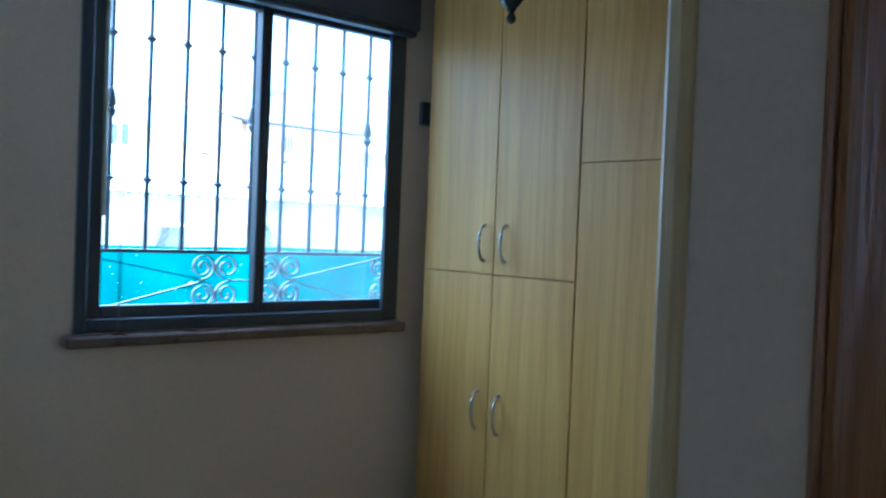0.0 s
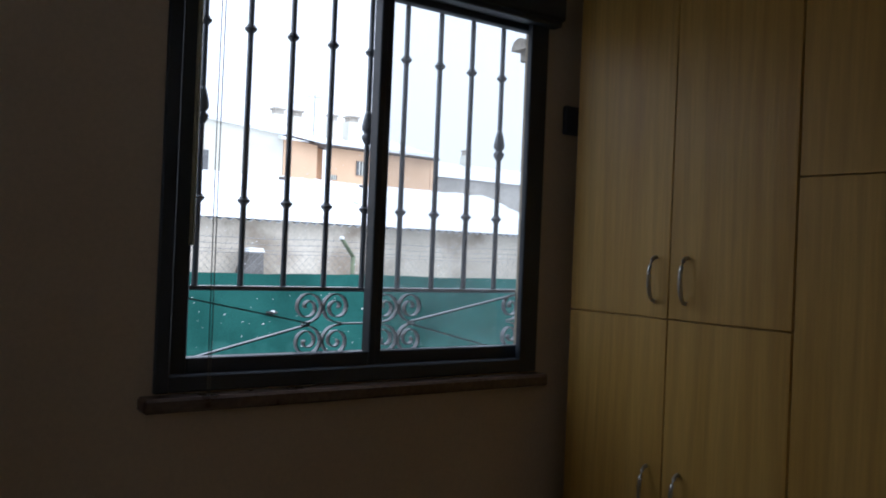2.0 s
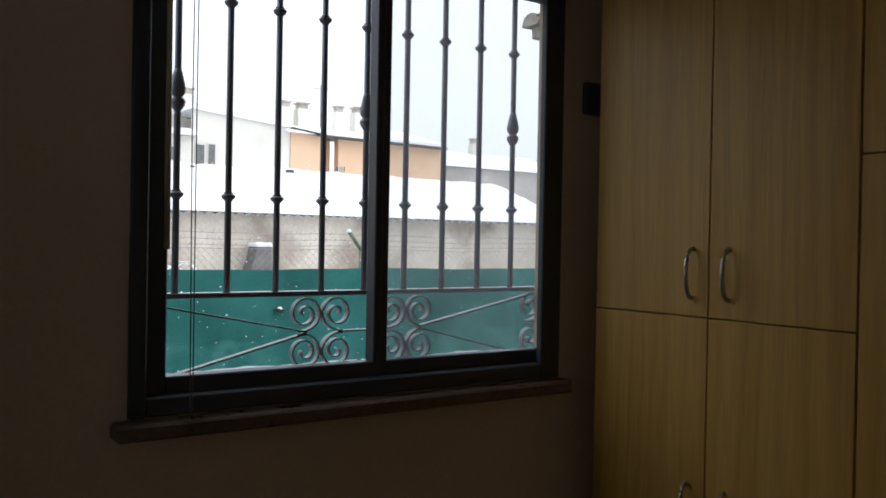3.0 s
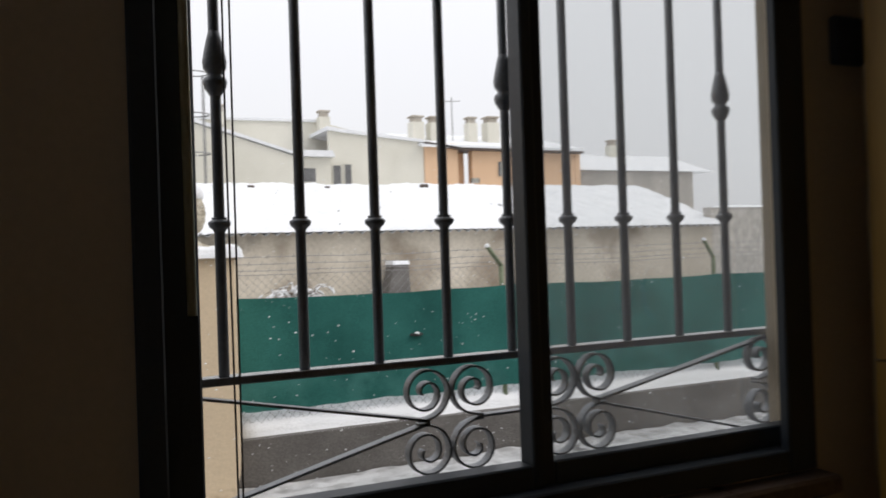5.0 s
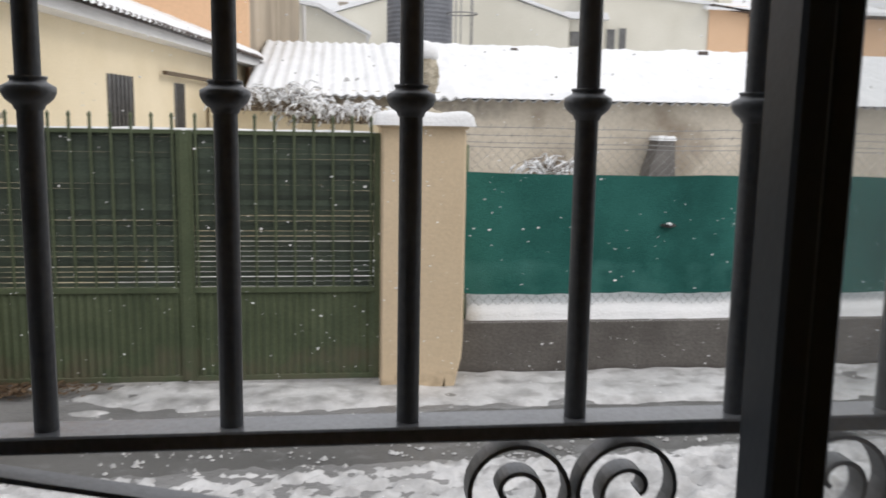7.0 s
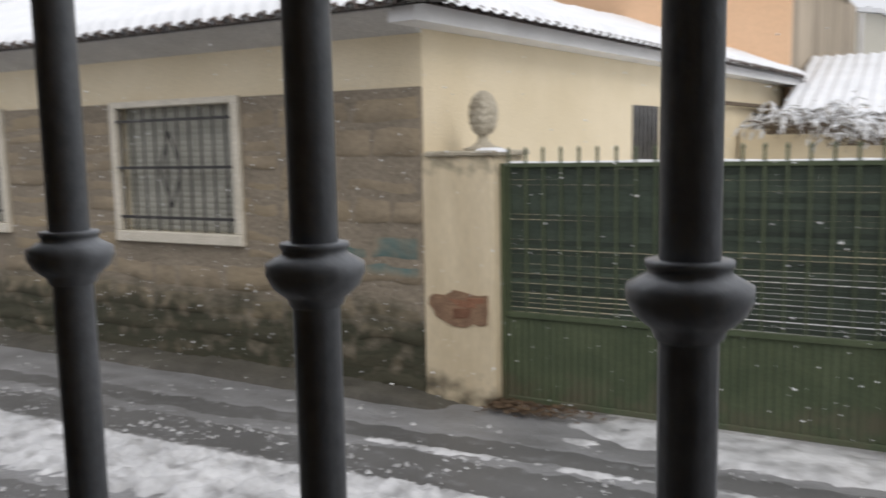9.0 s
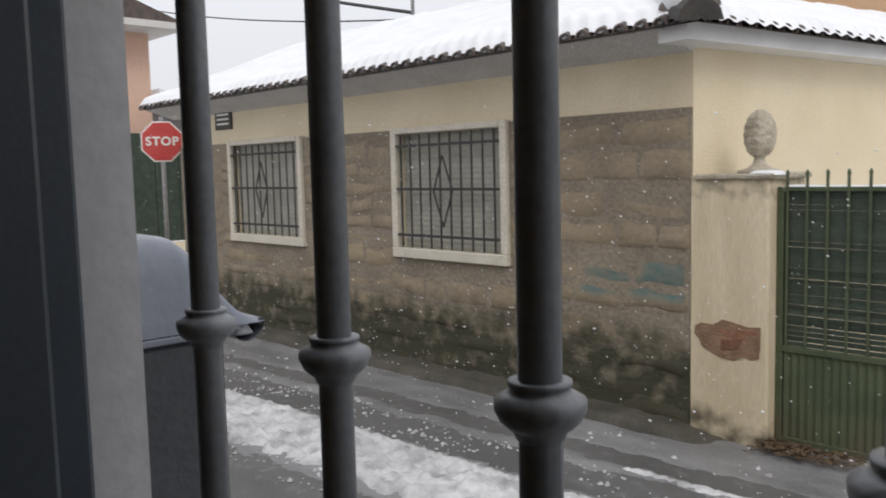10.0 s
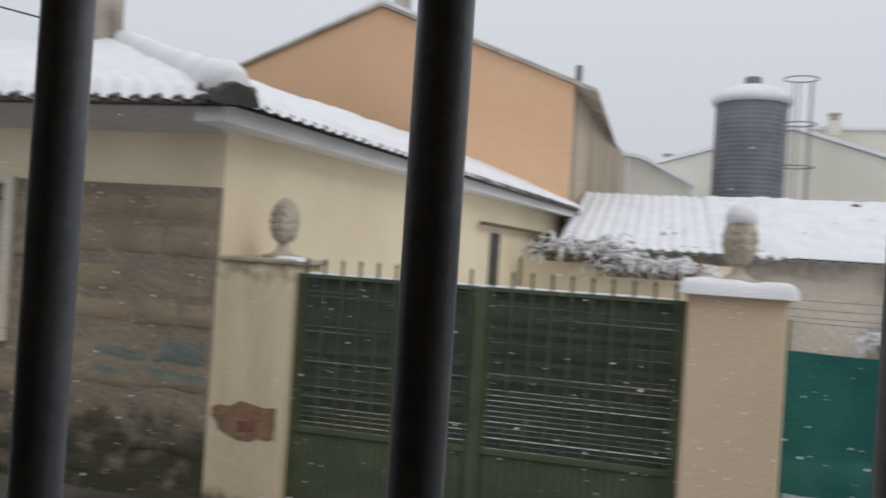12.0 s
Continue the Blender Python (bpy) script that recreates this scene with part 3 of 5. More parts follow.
def wardrobe(y0, y1, split, label, handles, pier=False):
    root = thing("wardrobe", (0.9, (y0 + y1) / 2, FLOOR_Z), label, "wardrobe", "fitted wardrobe units")
    part("body", box(WX + 0.02, 1.24, y1, y0, FLOOR_Z, CEIL_Z - 0.003), OAK, root)
    part("plinth", box(WX + 0.006, WX + 0.019, y1, y0, FLOOR_Z, 0.075), OAK, root)
    if pier:
        solo("wall_pier", box(WX + 0.1, 1.24, y0 + 0.004, WALL_IN - 0.001, FLOOR_Z, CEIL_Z - 0.003, 0.002), PLASTER_IN, "narrow plastered pier in the recess beside the wardrobe", "wall", kind="structure")
    ym = -0.588 if pier else (y0 + y1) / 2
    for ya, yb, side in ((y0, ym, -1), (ym, y1, 1)):
        for za, zb, up in ((0.08, split - 0.0018, False), (split + 0.0018, CEIL_Z - 0.006, True)):
            d = part("door", box(WX, WX + 0.018, yb + 0.0018, ya - 0.0018, za, zb, 0.0012), OAK, root)
            for hy, z0, z1, hu in handles:
                if hu == up and (hy > ym) == (side == -1):
                    handle(hy, z0, z1, d)
    return root


wardrobe(-0.215, -0.954, 1.224, "light oak veneer wardrobe with four doors and bowed handles",
         [(-0.543, 1.268, 1.392, True), (-0.648, 1.268, 1.392, True), (-0.538, 0.688, 0.822, False), (-0.645, 0.688, 0.822, False)], True)
wardrobe(-0.956, -2.07, 1.588, "light oak veneer wardrobe with tall lower doors",
         [(-1.463, 1.612, 1.735, True), (-1.563, 1.612, 1.735, True)])

# ---- hanging lantern ----
LX, LY = -0.014, -1.27
lan = thing("hanging_lantern", (LX, LY, 2.37), "dark metal hanging lantern with clear panes", "ceiling lamp")


def hexa(r, z):
    return [Vector((LX + r * math.cos(math.pi / 3 * k + 0.3), LY + r * math.sin(math.pi / 3 * k + 0.3), z)) for k in range(6)]


lo, hi = hexa(0.042, 1.915), hexa(0.095, 2.035)
for k in range(6):
    part("rib", tube([lo[k], hi[k]], 0.005, 6), LANTERN, lan)
    j = (k + 1) % 6
    g = bmesh.new()
    g.faces.new([g.verts.new(p) for p in (lo[k], lo[j], hi[j], hi[k])])
    part("pane", g, LANTERN_GLASS, lan, "clear lantern pane")
part("base", lathe([(0.012, 1.878), (0.02, 1.884), (0.03, 1.9), (0.05, 1.908), (0.05, 1.918), (0.02, 1.92)], LX, LY, 6), LANTERN, lan)
part("finial", lathe([(0.002, 1.842), (0.009, 1.846), (0.012, 1.854), (0.008, 1.863), (0.006, 1.868), (0.011, 1.874), (0.011, 1.88)], LX, LY, 12), LANTERN, lan, "", True)
part("roof", lathe([(0.112, 2.03), (0.114, 2.042), (0.08, 2.072), (0.05, 2.09), (0.045, 2.12), (0.02, 2.14), (0.008, 2.16)], LX, LY, 6), LANTERN, lan)
part("chain", tube([(LX, LY, 2.155), (LX, LY, 2.36)], 0.006, 8), LANTERN, lan)
part("ceiling_rose", lathe([(0.02, 2.345), (0.045, 2.36), (0.055, 2.388)], LX, LY, 16), LANTERN, lan, "", True)
part("lamp_holder", lathe([(0.014, 2.0), (0.014, 2.05)], LX, LY, 10), LANTERN, lan)
part("bulb", lathe([(0.004, 1.945), (0.022, 1.955), (0.03, 1.975), (0.024, 1.995), (0.014, 2.005)], LX, LY, 14), BULB, lan, "white opal bulb", True)

# ---- iron grille in the window opening ----
gr = thing("window_grille", (0, 0, 1.09), "grey painted iron window grille with scrolls", "window grille")
RAIL_Z, LOW_Z, SP = 1.27, 1.075, 0.12
part("middle_rail", box(-0.597, 0.597, -0.016, 0.016, RAIL_Z - 0.012, RAIL_Z, 0.0015), WET_IRON, gr)
part("bottom_rail", box(-0.597, 0.597, -0.016, 0.016, LOW_Z - 0.012, LOW_Z, 0.0015), WET_IRON, gr)
part("top_rail", box(-0.597, 0.597, -0.016, 0.016, 2.108, 2.119, 0.0015), IRON, gr)
KNOT = [(0.0079, -0.011), (0.0088, -0.0103), (0.0097, -0.0077), (0.0118, -0.0062), (0.0143, -0.0039), (0.0162, 0.0), (0.0162, 0.0036), (0.0121, 0.0059), (0.0108, 0.0067), (0.0106, 0.0082), (0.0113, 0.0085), (0.0113, 0.0101), (0.0079, 0.0103)]
BUD = [(0.0079, -0.026), (0.0105, -0.022), (0.0155, -0.014), (0.0175, -0.006), (0.0155, 0.0), (0.0105, 0.003), (0.011, 0.006), (0.0165, 0.014), (0.0175, 0.024), (0.015, 0.038), (0.011, 0.056), (0.0079, 0.068)]
for i in range(9):
    x = (i - 4) * SP
    bar = part("bar", tube([(x, 0, RAIL_Z - 0.002), (x, 0, 1.7), (x, 0, 2.109)], 0.0078, 14), IRON, gr, "", True)
    for z in (1.49, 1.936):
        part("collar", lathe([(r, z + h) for r, h in KNOT], x, 0, 20), IRON, bar, "", True)
    if i % 4 == 0:
        part("bud", lathe([(r, 1.702 + h) for r, h in BUD], x, 0, 20), IRON, bar, "", True)


def scroll(cx, cz, sx, sz, name="scroll"):
    """A C-shaped strap: from the group's middle out and round into a spiral at (sx, sz)."""
    ccx, ccz, pts, n = cx + sx * 0.0435, cz + sz * 0.0465, [], 46
    p0, p1, p2 = (cx + sx * 0.058, cz + sz * 0.003), (cx + sx * 0.008, cz + sz * 0.004), (cx + sx * 0.003, ccz)
    for k in range(8):
        t = k / 8
        pts.append(tuple([(1 - t) ** 2 * p0[0] + 2 * t * (1 - t) * p1[0] + t * t * p2[0], 0, (1 - t) ** 2 * p0[1] + 2 * t * (1 - t) * p1[1] + t * t * p2[1]]))
    for i in range(n + 1):
        t = i / n
        a = math.pi - t * math.pi * 3.1
        r = 0.0345 * (1 - t) ** 0.75 + 0.006
        pts.append((ccx + sx * r * math.cos(a), 0, ccz + sz * r * math.sin(a)))
    return part(name, tube(pts, 0.0, flat=(0.0095, 0.0017)), IRON, gr)


CZ = 1.168
for cx in (-0.121, 0.125):
    for sx in (-1, 1):
        for sz in (-1, 1):
            scroll(cx, CZ, sx, sz)
for cx, sx in ((-0.615, 1), (0.6, -1)):
    for sz in (-1, 1):
        scroll(cx, CZ, sx, sz)


def strap(a, c):
    part("strap", tube([(a[0], 0, a[1]), (c[0], 0, c[1])], 0, flat=(0.0095, 0.002)), IRON, gr)


strap((-0.066, CZ), (0.066, CZ))
for e, g0 in ((-0.59, -0.16), (0.59, 0.165)):
    strap((e, RAIL_Z - 0.014), (g0, CZ + 0.002))
    strap((e + (0.07 if e < 0 else -0.07), LOW_Z + 0.002), (g0, CZ - 0.002))

# eave of a neighbouring porch beside the window
ev = thing("porch_eave", (1.5, 0.5, 2.2), "tiled porch eave with snow beside the window", "eave")
part("soffit", box(1.12, 2.4, WALL_OUT + 0.002, 0.68, 2.205, 2.25, 0.004), CHIMNEY, ev)
for i in range(7):
    y = 0.1 + i * 0.092
    part("roof_tile", prism([(y + 0.05 * math.cos(a), 2.25 + 0.05 * math.sin(a)) for a in [math.pi * k / 8 for k in range(9)]], "x", 1.09, 2.4), CHIMNEY, ev)
part("snow", snow_pad(1.11, 2.4, 0.08, 0.68, 2.3, 0.06, 14), SNOW, ev, "snow on the tiles", True)

# ======== the street ========
# one sheet of ground that reaches the horizon, with a verge beyond the fence
solo("ground", prism([(-600, -600), (600, -600), (600, 900), (-600, 900)], "z", GROUND - 0.5, GROUND - 0.06), SNOW, "snow-covered ground reaching the horizon", "ground", kind="structure")
solo("road", box(-40, 40, WALL_OUT + 0.003, 5.62, GROUND - 0.2, GROUND), ASPHALT, "wet asphalt street with slush and wheel tracks", "road", kind="structure")


def bumpfn(y, a, c, soft):
    s = lambda e: max(0.0, min(1.0, e))
    k = s((y - a) / soft + 0.5) * s((c - y) / soft + 0.5)
    return k * k * (3 - 2 * k)


def veer(x, y):
    """Distance across the street, measured along the wheel tracks that swing towards the gate."""
    return y - 0.05 * (max(-9.0, min(4.0, x)) + 3)


def snow_depth(x, y):
    n1, n2, n3, n4 = fuzz(x * 0.7, y, 1.3), fuzz(x, y * 1.4, 5.0), fuzz(x + 9, y, 13), fuzz(x, y + 4, 30)
    right = max(0.0, min(1.0, (x + 2.45 + 0.25 * n2) / 0.9))
    w = veer(x, y) + 0.03 * n2 + 0.03 * n3
    bank = bumpfn(y + 0.05 * n2 + 0.02 * n3, 4.83, 5.95, 0.2) * right
    ridge = bumpfn(w, 3.0 + 0.08 * n1, 3.77 + 0.06 * n1, 0.2)
    ridge *= 1 - 0.4 * bumpfn(x, -1.8, 0.5, 1.2) * (0.6 + 1.2 * abs(n2))
    d = 0.068 * bank + 0.075 * ridge
    d += 0.055 * bumpfn(w, 4.28, 4.4, 0.1) * max(0.0, min(1.0, (x + 4.2) / 1.2))
    d += 0.028 * bumpfn(w, 3.9, 4.15, 0.3) * (0.5 + 0.9 * n1)
    d += ridge * (0.022 * n3 + 0.01 * n4 + 0.02 * abs(fuzz(x, y + 7, 11)))
    d += bank * (0.012 * n1 + 0.008 * n2)
    return d - 0.042 + 0.01 * n1 + 0.016 * n2 + (0.016 * n3 + 0.013 * n4 + 0.012 * abs(fuzz(x + 2, y, 22)) - 0.003) * (1 - bank)


NX, NY = 1000, 280
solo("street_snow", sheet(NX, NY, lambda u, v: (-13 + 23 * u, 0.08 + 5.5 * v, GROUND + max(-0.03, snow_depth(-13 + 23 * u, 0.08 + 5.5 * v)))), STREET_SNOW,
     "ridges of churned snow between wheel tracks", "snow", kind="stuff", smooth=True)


def slush_depth(x, y):
    w = veer(x, y)
    w += 0.05 * fuzz(x, y, 2.0) + 0.05 * fuzz(x, y, 9)
    track = bumpfn(w, 4.42, 4.62, 0.15) + 0.6 * bumpfn(w, 3.8, 4.25, 0.2) + 0.55 * bumpfn(w, 0.9, 2.95, 0.3)
    return 0.007 - 0.024 * track + 0.006 * fuzz(x * 0.35, y, 2.2) + 0.004 * fuzz(x * 0.6, y, 11) + 0.003 * fuzz(x, y, 30)


solo("street_slush", sheet(760, 200, lambda u, v: (-13 + 23 * u, 0.08 + 5.4 * v, GROUND + max(-0.02, slush_depth(-13 + 23 * u, 0.08 + 5.4 * v)))), SLUSH,
     "thin grey slush on the street", "slush", kind="stuff", smooth=True)


def lumps_mesh(name, spots, material):
    """Many small uneven lumps, eight faces each, joined."""
    vs, fs = [], []
    for x, y, z, r in spots:
        i = len(vs)
        j = lambda: random.uniform(0.6, 1.25) * r
        vs += [(x + j(), y, z), (x, y + j(), z), (x - j(), y, z), (x, y - j(), z), (x + 0.3 * r, y, z + 0.8 * j()), (x, y, z - 0.7 * r)]
        for k in range(4):
            m = (k + 1) % 4
            fs += [(i + k, i + m, i + 4), (i + m, i + k, i + 5)]
    me = bpy.data.meshes.new(name)
    me.from_pydata(vs, [], fs)
    me.materials.append(material)
    return new(name, me)


random.seed(3)
spots = []
for k in range(11000):
    x, y = random.uniform(-9, 5), random.uniform(0.6, 5.0)
    w = veer(x, y)
    near = max(bumpfn(w, 3.72, 4.3, 0.2), 0.8 * bumpfn(w, 2.6, 3.05, 0.3), 0.4 * bumpfn(w, 4.6, 5.0, 0.2))
    if random.random() < 0.015 + 0.95 * near ** 1.6 and fuzz(x, y, 3.0) > -0.15:
        spots.append((x, y, GROUND + 0.006, random.choice((0.006, 0.008, 0.01, 0.013, 0.017, 0.024))))
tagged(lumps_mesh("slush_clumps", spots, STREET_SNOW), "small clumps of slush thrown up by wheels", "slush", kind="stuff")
flakes = [(random.uniform(-6.5, 4.5), random.uniform(1.8, 5.0), random.uniform(-0.3, 2.0), random.choice((0.003, 0.004, 0.005, 0.0065))) for k in range(2200)]
tagged(lumps_mesh("falling_snow", flakes, SNOW), "scattered snowflakes falling over the street", "snow", kind="stuff")
vs, fs = [], []
for k in range(520):
    x, y, a, r = -2.74 + abs(random.gauss(0, 0.36)), 5.38 - abs(random.gauss(0, 0.11)), random.uniform(0, 6.3), random.uniform(0.014, 0.034)
    i, z = len(vs), GROUND + 0.03 + random.uniform(0, 0.04)
    c, s = math.cos(a) * r, math.sin(a) * r
    vs += [(x + c, y + s, z + random.uniform(0, 0.02)), (x - 0.5 * s, y + 0.5 * c, z + 0.008), (x - c, y - s, z), (x + 0.5 * s, y - 0.5 * c, z + 0.006)]
    fs += [(i, i + 1, i + 2), (i, i + 2, i + 3)]
me = bpy.data.meshes.new("leaf_litter")
me.from_pydata(vs, [], fs)
me.materials.append(LEAF)
tagged(new("leaf_litter", me), "brown dead leaves at the foot of the gate", "leaves", kind="stuff")

# ---- gate pillars with pineapple finials ----


def finial(cx, cy, z, hood):
    f = thing("finial", (cx, cy, z), "cast stone pineapple finial on a gate pillar" + (" with a snow hood" if hood else ""), "finial", "gate finials")
    k = 1.12
    part("pedestal", lathe([(0.15, z), (0.15, z + 0.02 * k), (0.085, z + 0.035 * k), (0.045, z + 0.065 * k), (0.036, z + 0.1 * k), (0.055, z + 0.12 * k)], cx, cy, 16), FINIAL, f, "", True)
    b = bmesh.new()
    n, seg = 11, 14
    rings = []
    for i in range(n + 1):
        t = i / n
        r = 0.11 * math.sqrt(max(0.0, 1 - ((t - 0.46) / 0.56) ** 2))
        ring = []
        for m in range(seg):
            a = 2 * math.pi * (m + (i % 2) * 0.5) / seg
            q = r * (1.05 if m % 2 else 0.96)
            ring.append(b.verts.new((cx + q * math.cos(a), cy + q * math.sin(a), z + (0.115 + 0.285 * t) * k)))
        rings.append(ring)
    for p, q in zip(rings, rings[1:]):
        for m in range(seg):
            j = (m + 1) % seg
            b.faces.new((p[m], p[j], q[j], q[m]))
    b.faces.new(rings[0])
    b.faces.new(rings[-1])
    part("pineapple", b, FINIAL, f)
    if hood:
        part("snow_hood", lathe([(0.08, z + 0.335 * k), (0.1, z + 0.36 * k), (0.098, z + 0.4 * k), (0.078, z + 0.44 * k), (0.04, z + 0.465 * k), (0.01, z + 0.47 * k)], cx, cy + 0.01, 16, wobble=0.06), SNOW, f, "hood of fresh snow", True)


def pillar(x0, x1, y0, y1, top, label, coat, chip=0.0):
    p = thing("gate_pillar", ((x0 + x1) / 2, (y0 + y1) / 2, GROUND), label, "pillar", "gate pillars")
    b = box(x0, x1, y0, y1, GROUND - 0.05, top, 0.012)
    bmesh.ops.subdivide_edges(b, edges=b.edges[:], cuts=14, use_grid_fill=True)
    for v in b.verts:
        if v.co.x > x1 - 0.1:
            v.co.x -= chip * max(0.0, 1 - (v.co.z - GROUND) / 0.26) ** 0.8 * (0.75 + 0.5 * fuzz(v.co.y, v.co.z, 9))
        v.co.x += 0.002 * fuzz(v.co.z * 2, v.co.y, 2.0)
    part("shaft", b, coat, p)
    return p


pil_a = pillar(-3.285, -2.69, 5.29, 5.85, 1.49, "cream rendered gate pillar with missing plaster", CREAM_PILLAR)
part("cap", box(-3.24, -2.65, 5.262, 5.88, 1.46, 1.5, 0.01), FINIAL, pil_a)
hole = [(-3.235, 0.4), (-3.19, 0.425), (-3.1, 0.42), (-3.02, 0.465), (-2.93, 0.45), (-2.83, 0.43), (-2.74, 0.44), (-2.742, 0.3), (-2.75, 0.215), (-2.8, 0.2), (-2.86, 0.215), (-2.93, 0.18), (-3.03, 0.185), (-3.1, 0.215), (-3.18, 0.25), (-3.2, 0.3), (-3.245, 0.34)]
part("bare_patch", prism(hole, "y", 5.284, 5.3), BARE, pil_a, "patch of bare masonry where plaster fell off")
for x0, x1, z0, z1 in ((-3.1, -2.93, 0.34, 0.41), (-2.92, -2.77, 0.34, 0.41), (-3.03, -2.87, 0.25, 0.33)):
    part("brick", box(x0, x1, 5.2815, 5.295, z0, z1, 0.005, jitter=0.008), BRICK, pil_a, "exposed red brick")
finial(-2.89, 5.55, 1.495, False)
part("snow", snow_pad(-2.82, -2.66, 5.28, 5.45, 1.5, 0.02, 6), SNOW, pil_a, "thin snow on the cap", True)
pil_b = pillar(0.015, 0.605, 5.3, 5.86, 1.47, "smooth beige rendered gate pillar with a snow cap", SMOOTH_PILLAR, 0.06)
part("cap", box(0.0, 0.62, 5.285, 5.875, 1.44, 1.475, 0.01), SMOOTH_PILLAR, pil_b)
part("snow", snow_pad(-0.012, 0.632, 5.273, 5.887, 1.472, 0.085, 44, over=0.03), SNOW, pil_b, "thick snow cap", True)
finial(0.32, 5.55, 1.535, True)

# ---- green gate ----
gate = thing("double_gate", (-1.33, 5.4, GROUND), "green metal double gate with spikes and slatted screen", "gate")
GX0, GX1, GY = -2.685, 0.01, 5.42


def gate_leaf(x0, x1):
    leaf = part("leaf_frame", box(x0, x0 + 0.045, GY - 0.02, GY + 0.02, GROUND + 0.05, 1.405, 0.004), GATE_GREEN, gate)
    b = box(x1 - 0.045, x1, GY - 0.02, GY + 0.02, GROUND + 0.05, 1.405, 0.004)
    box(x0 + 0.045, x1 - 0.045, GY - 0.018, GY + 0.018, 1.375, 1.405, 0.003, bm=b)
    box(x0 + 0.045, x1 - 0.045, GY - 0.024, GY + 0.018, 0.27, 0.31, 0.003, bm=b)
    box(x0 + 0.045, x1 - 0.045, GY - 0.018, GY + 0.018, GROUND + 0.05, GROUND + 0.09, 0.003, bm=b)
    part("leaf_rail", b, GATE_GREEN, gate)
    n = int((x1 - x0 - 0.09) / 0.011)

    def wave(u, v):
        x = x0 + 0.045 + u * (x1 - x0 - 0.09)
        ph = (x / 0.055) % 1.0
        d = 0.012 if 0.2 < ph < 0.55 else (0.0 if ph > 0.68 or ph < 0.07 else 0.006)
        return (x, GY - d, GROUND + 0.09 + v * (0.27 - GROUND - 0.09))

    part("corrugated_panel", sheet(n, 1, wave), GATE_GREEN, gate, "ribbed green sheet panel")
    k = int(round((x1 - x0) / 0.136))
    for i in range(k):
        x = x0 + (i + 0.5) * (x1 - x0) / k
        q = part("spike_bar", tube([(x, GY - 0.012, 0.31), (x, GY - 0.012, 1.49)], 0.0105, 6), GATE_GREEN, gate)
        part("spike_tip", lathe([(0.009, 1.485), (0.014, 1.492), (0.013, 1.503), (0.003, 1.522)], x, GY - 0.012, 6), GATE_GREEN, q)
    z = 0.313
    while z < 1.36:
        lo, hi = (0.031, 0.0335) if z < 0.44 else (0.0326, 0.0344) if z < 0.66 else (0.034, 0.0352) if z < 0.86 else (0.0349, 0.036)
        h = random.uniform(lo, hi)
        part("slat", box(x0 + 0.046, x1 - 0.046, GY + 0.006, GY + 0.014, z, z + h, jitter=0.0015), GATE_DARK, gate)
        z += 0.036


gate_leaf(GX0, -1.345)
gate_leaf(-1.325, GX1)
part("meeting_stile", box(-1.368, -1.302, GY - 0.03, GY - 0.021, GROUND + 0.06, 1.4, 0.003), GATE_GREEN, gate)
part("snow", snow_pad(-2.66, -0.01, GY - 0.012, GY + 0.016, 1.405, 0.013, 60, over=0.006), SNOW, gate, "line of snow on the top rail", True)

# ---- fence on a low wall, with green netting ----
FX0, FX1, FY = 0.66, 17.0, 5.72
solo("retaining_wall", box(0.61, 24, 5.6, 5.9, GROUND - 0.1, -0.008, 0.015), LOWWALL, "low dark concrete wall under the fence", "low wall", kind="structure")


def verge(u, v):
    x, y = -4 + 34 * u, 5.605 + 7.6 * v ** 2.2
    rise = max(0.0, min(1.0, (y - 5.64 - 0.02 * fuzz(x, 2, 6)) / 0.24))
    z = -0.014 + 0.21 * rise ** 0.55 + (0.03 * fuzz(x, y, 3) + 0.02 * fuzz(x, y, 9)) * min(1.0, rise * 2)
    if x < 0.62:
        z = -0.3 + 0.04 * fuzz(x, y, 3)
    if y < 5.9 and x < 0.62:
        y = 5.9
    return (x, y, z)


solo("verge_snow", sheet(260, 60, verge), SNOW, "bank of snow behind the fence", "snow", kind="stuff", smooth=True)
fence = thing("chain_link_fence", (6, FY, 0.02), "chain-link fence with green netting and barbed wire", "fence")
posts = [0.665, 3.17, 5.78, 8.4, 11.0, 13.6, 16.2]
for i, x in enumerate(posts):
    p = part("post", tube([(x, FY, 0.0), (x, FY, 1.35)], 0.024, 8), POST, fence, "", True)
    part("arm", tube([(x, FY, 1.33), (x - 0.17, FY - 0.05, 1.52)], 0.021, 8), POST, p, "", True)
    part("snow_cap", lathe([(0.026, 1.51), (0.024, 1.53), (0.008, 1.545)], x - 0.17, FY - 0.05, 8), SNOW, p)
for z, dx in ((1.375, -0.03), (1.43, -0.09), (1.49, -0.15), (1.34, 0.0)):
    pts = []
    for k in range(61):
        x = FX0 + (FX1 - FX0) * k / 60
        pts.append((x + dx, FY + dx * 0.3, z + 0.012 * fuzz(x, z, 2) - 0.012 * math.sin(math.pi * ((x - 0.74) / 2.6 % 1.0))))
    b = tube(pts, 0.0028, 4)
    for k in range(0, 150):
        x = FX0 + (FX1 - FX0) * k / 150
        if z > 1.35:
            tube([(x + dx - 0.008, FY + dx * 0.3, z - 0.018), (x + dx + 0.008, FY + dx * 0.3, z + 0.014)], 0.0025, 3, b)
    part("barbed_wire", b, GALV, fence)


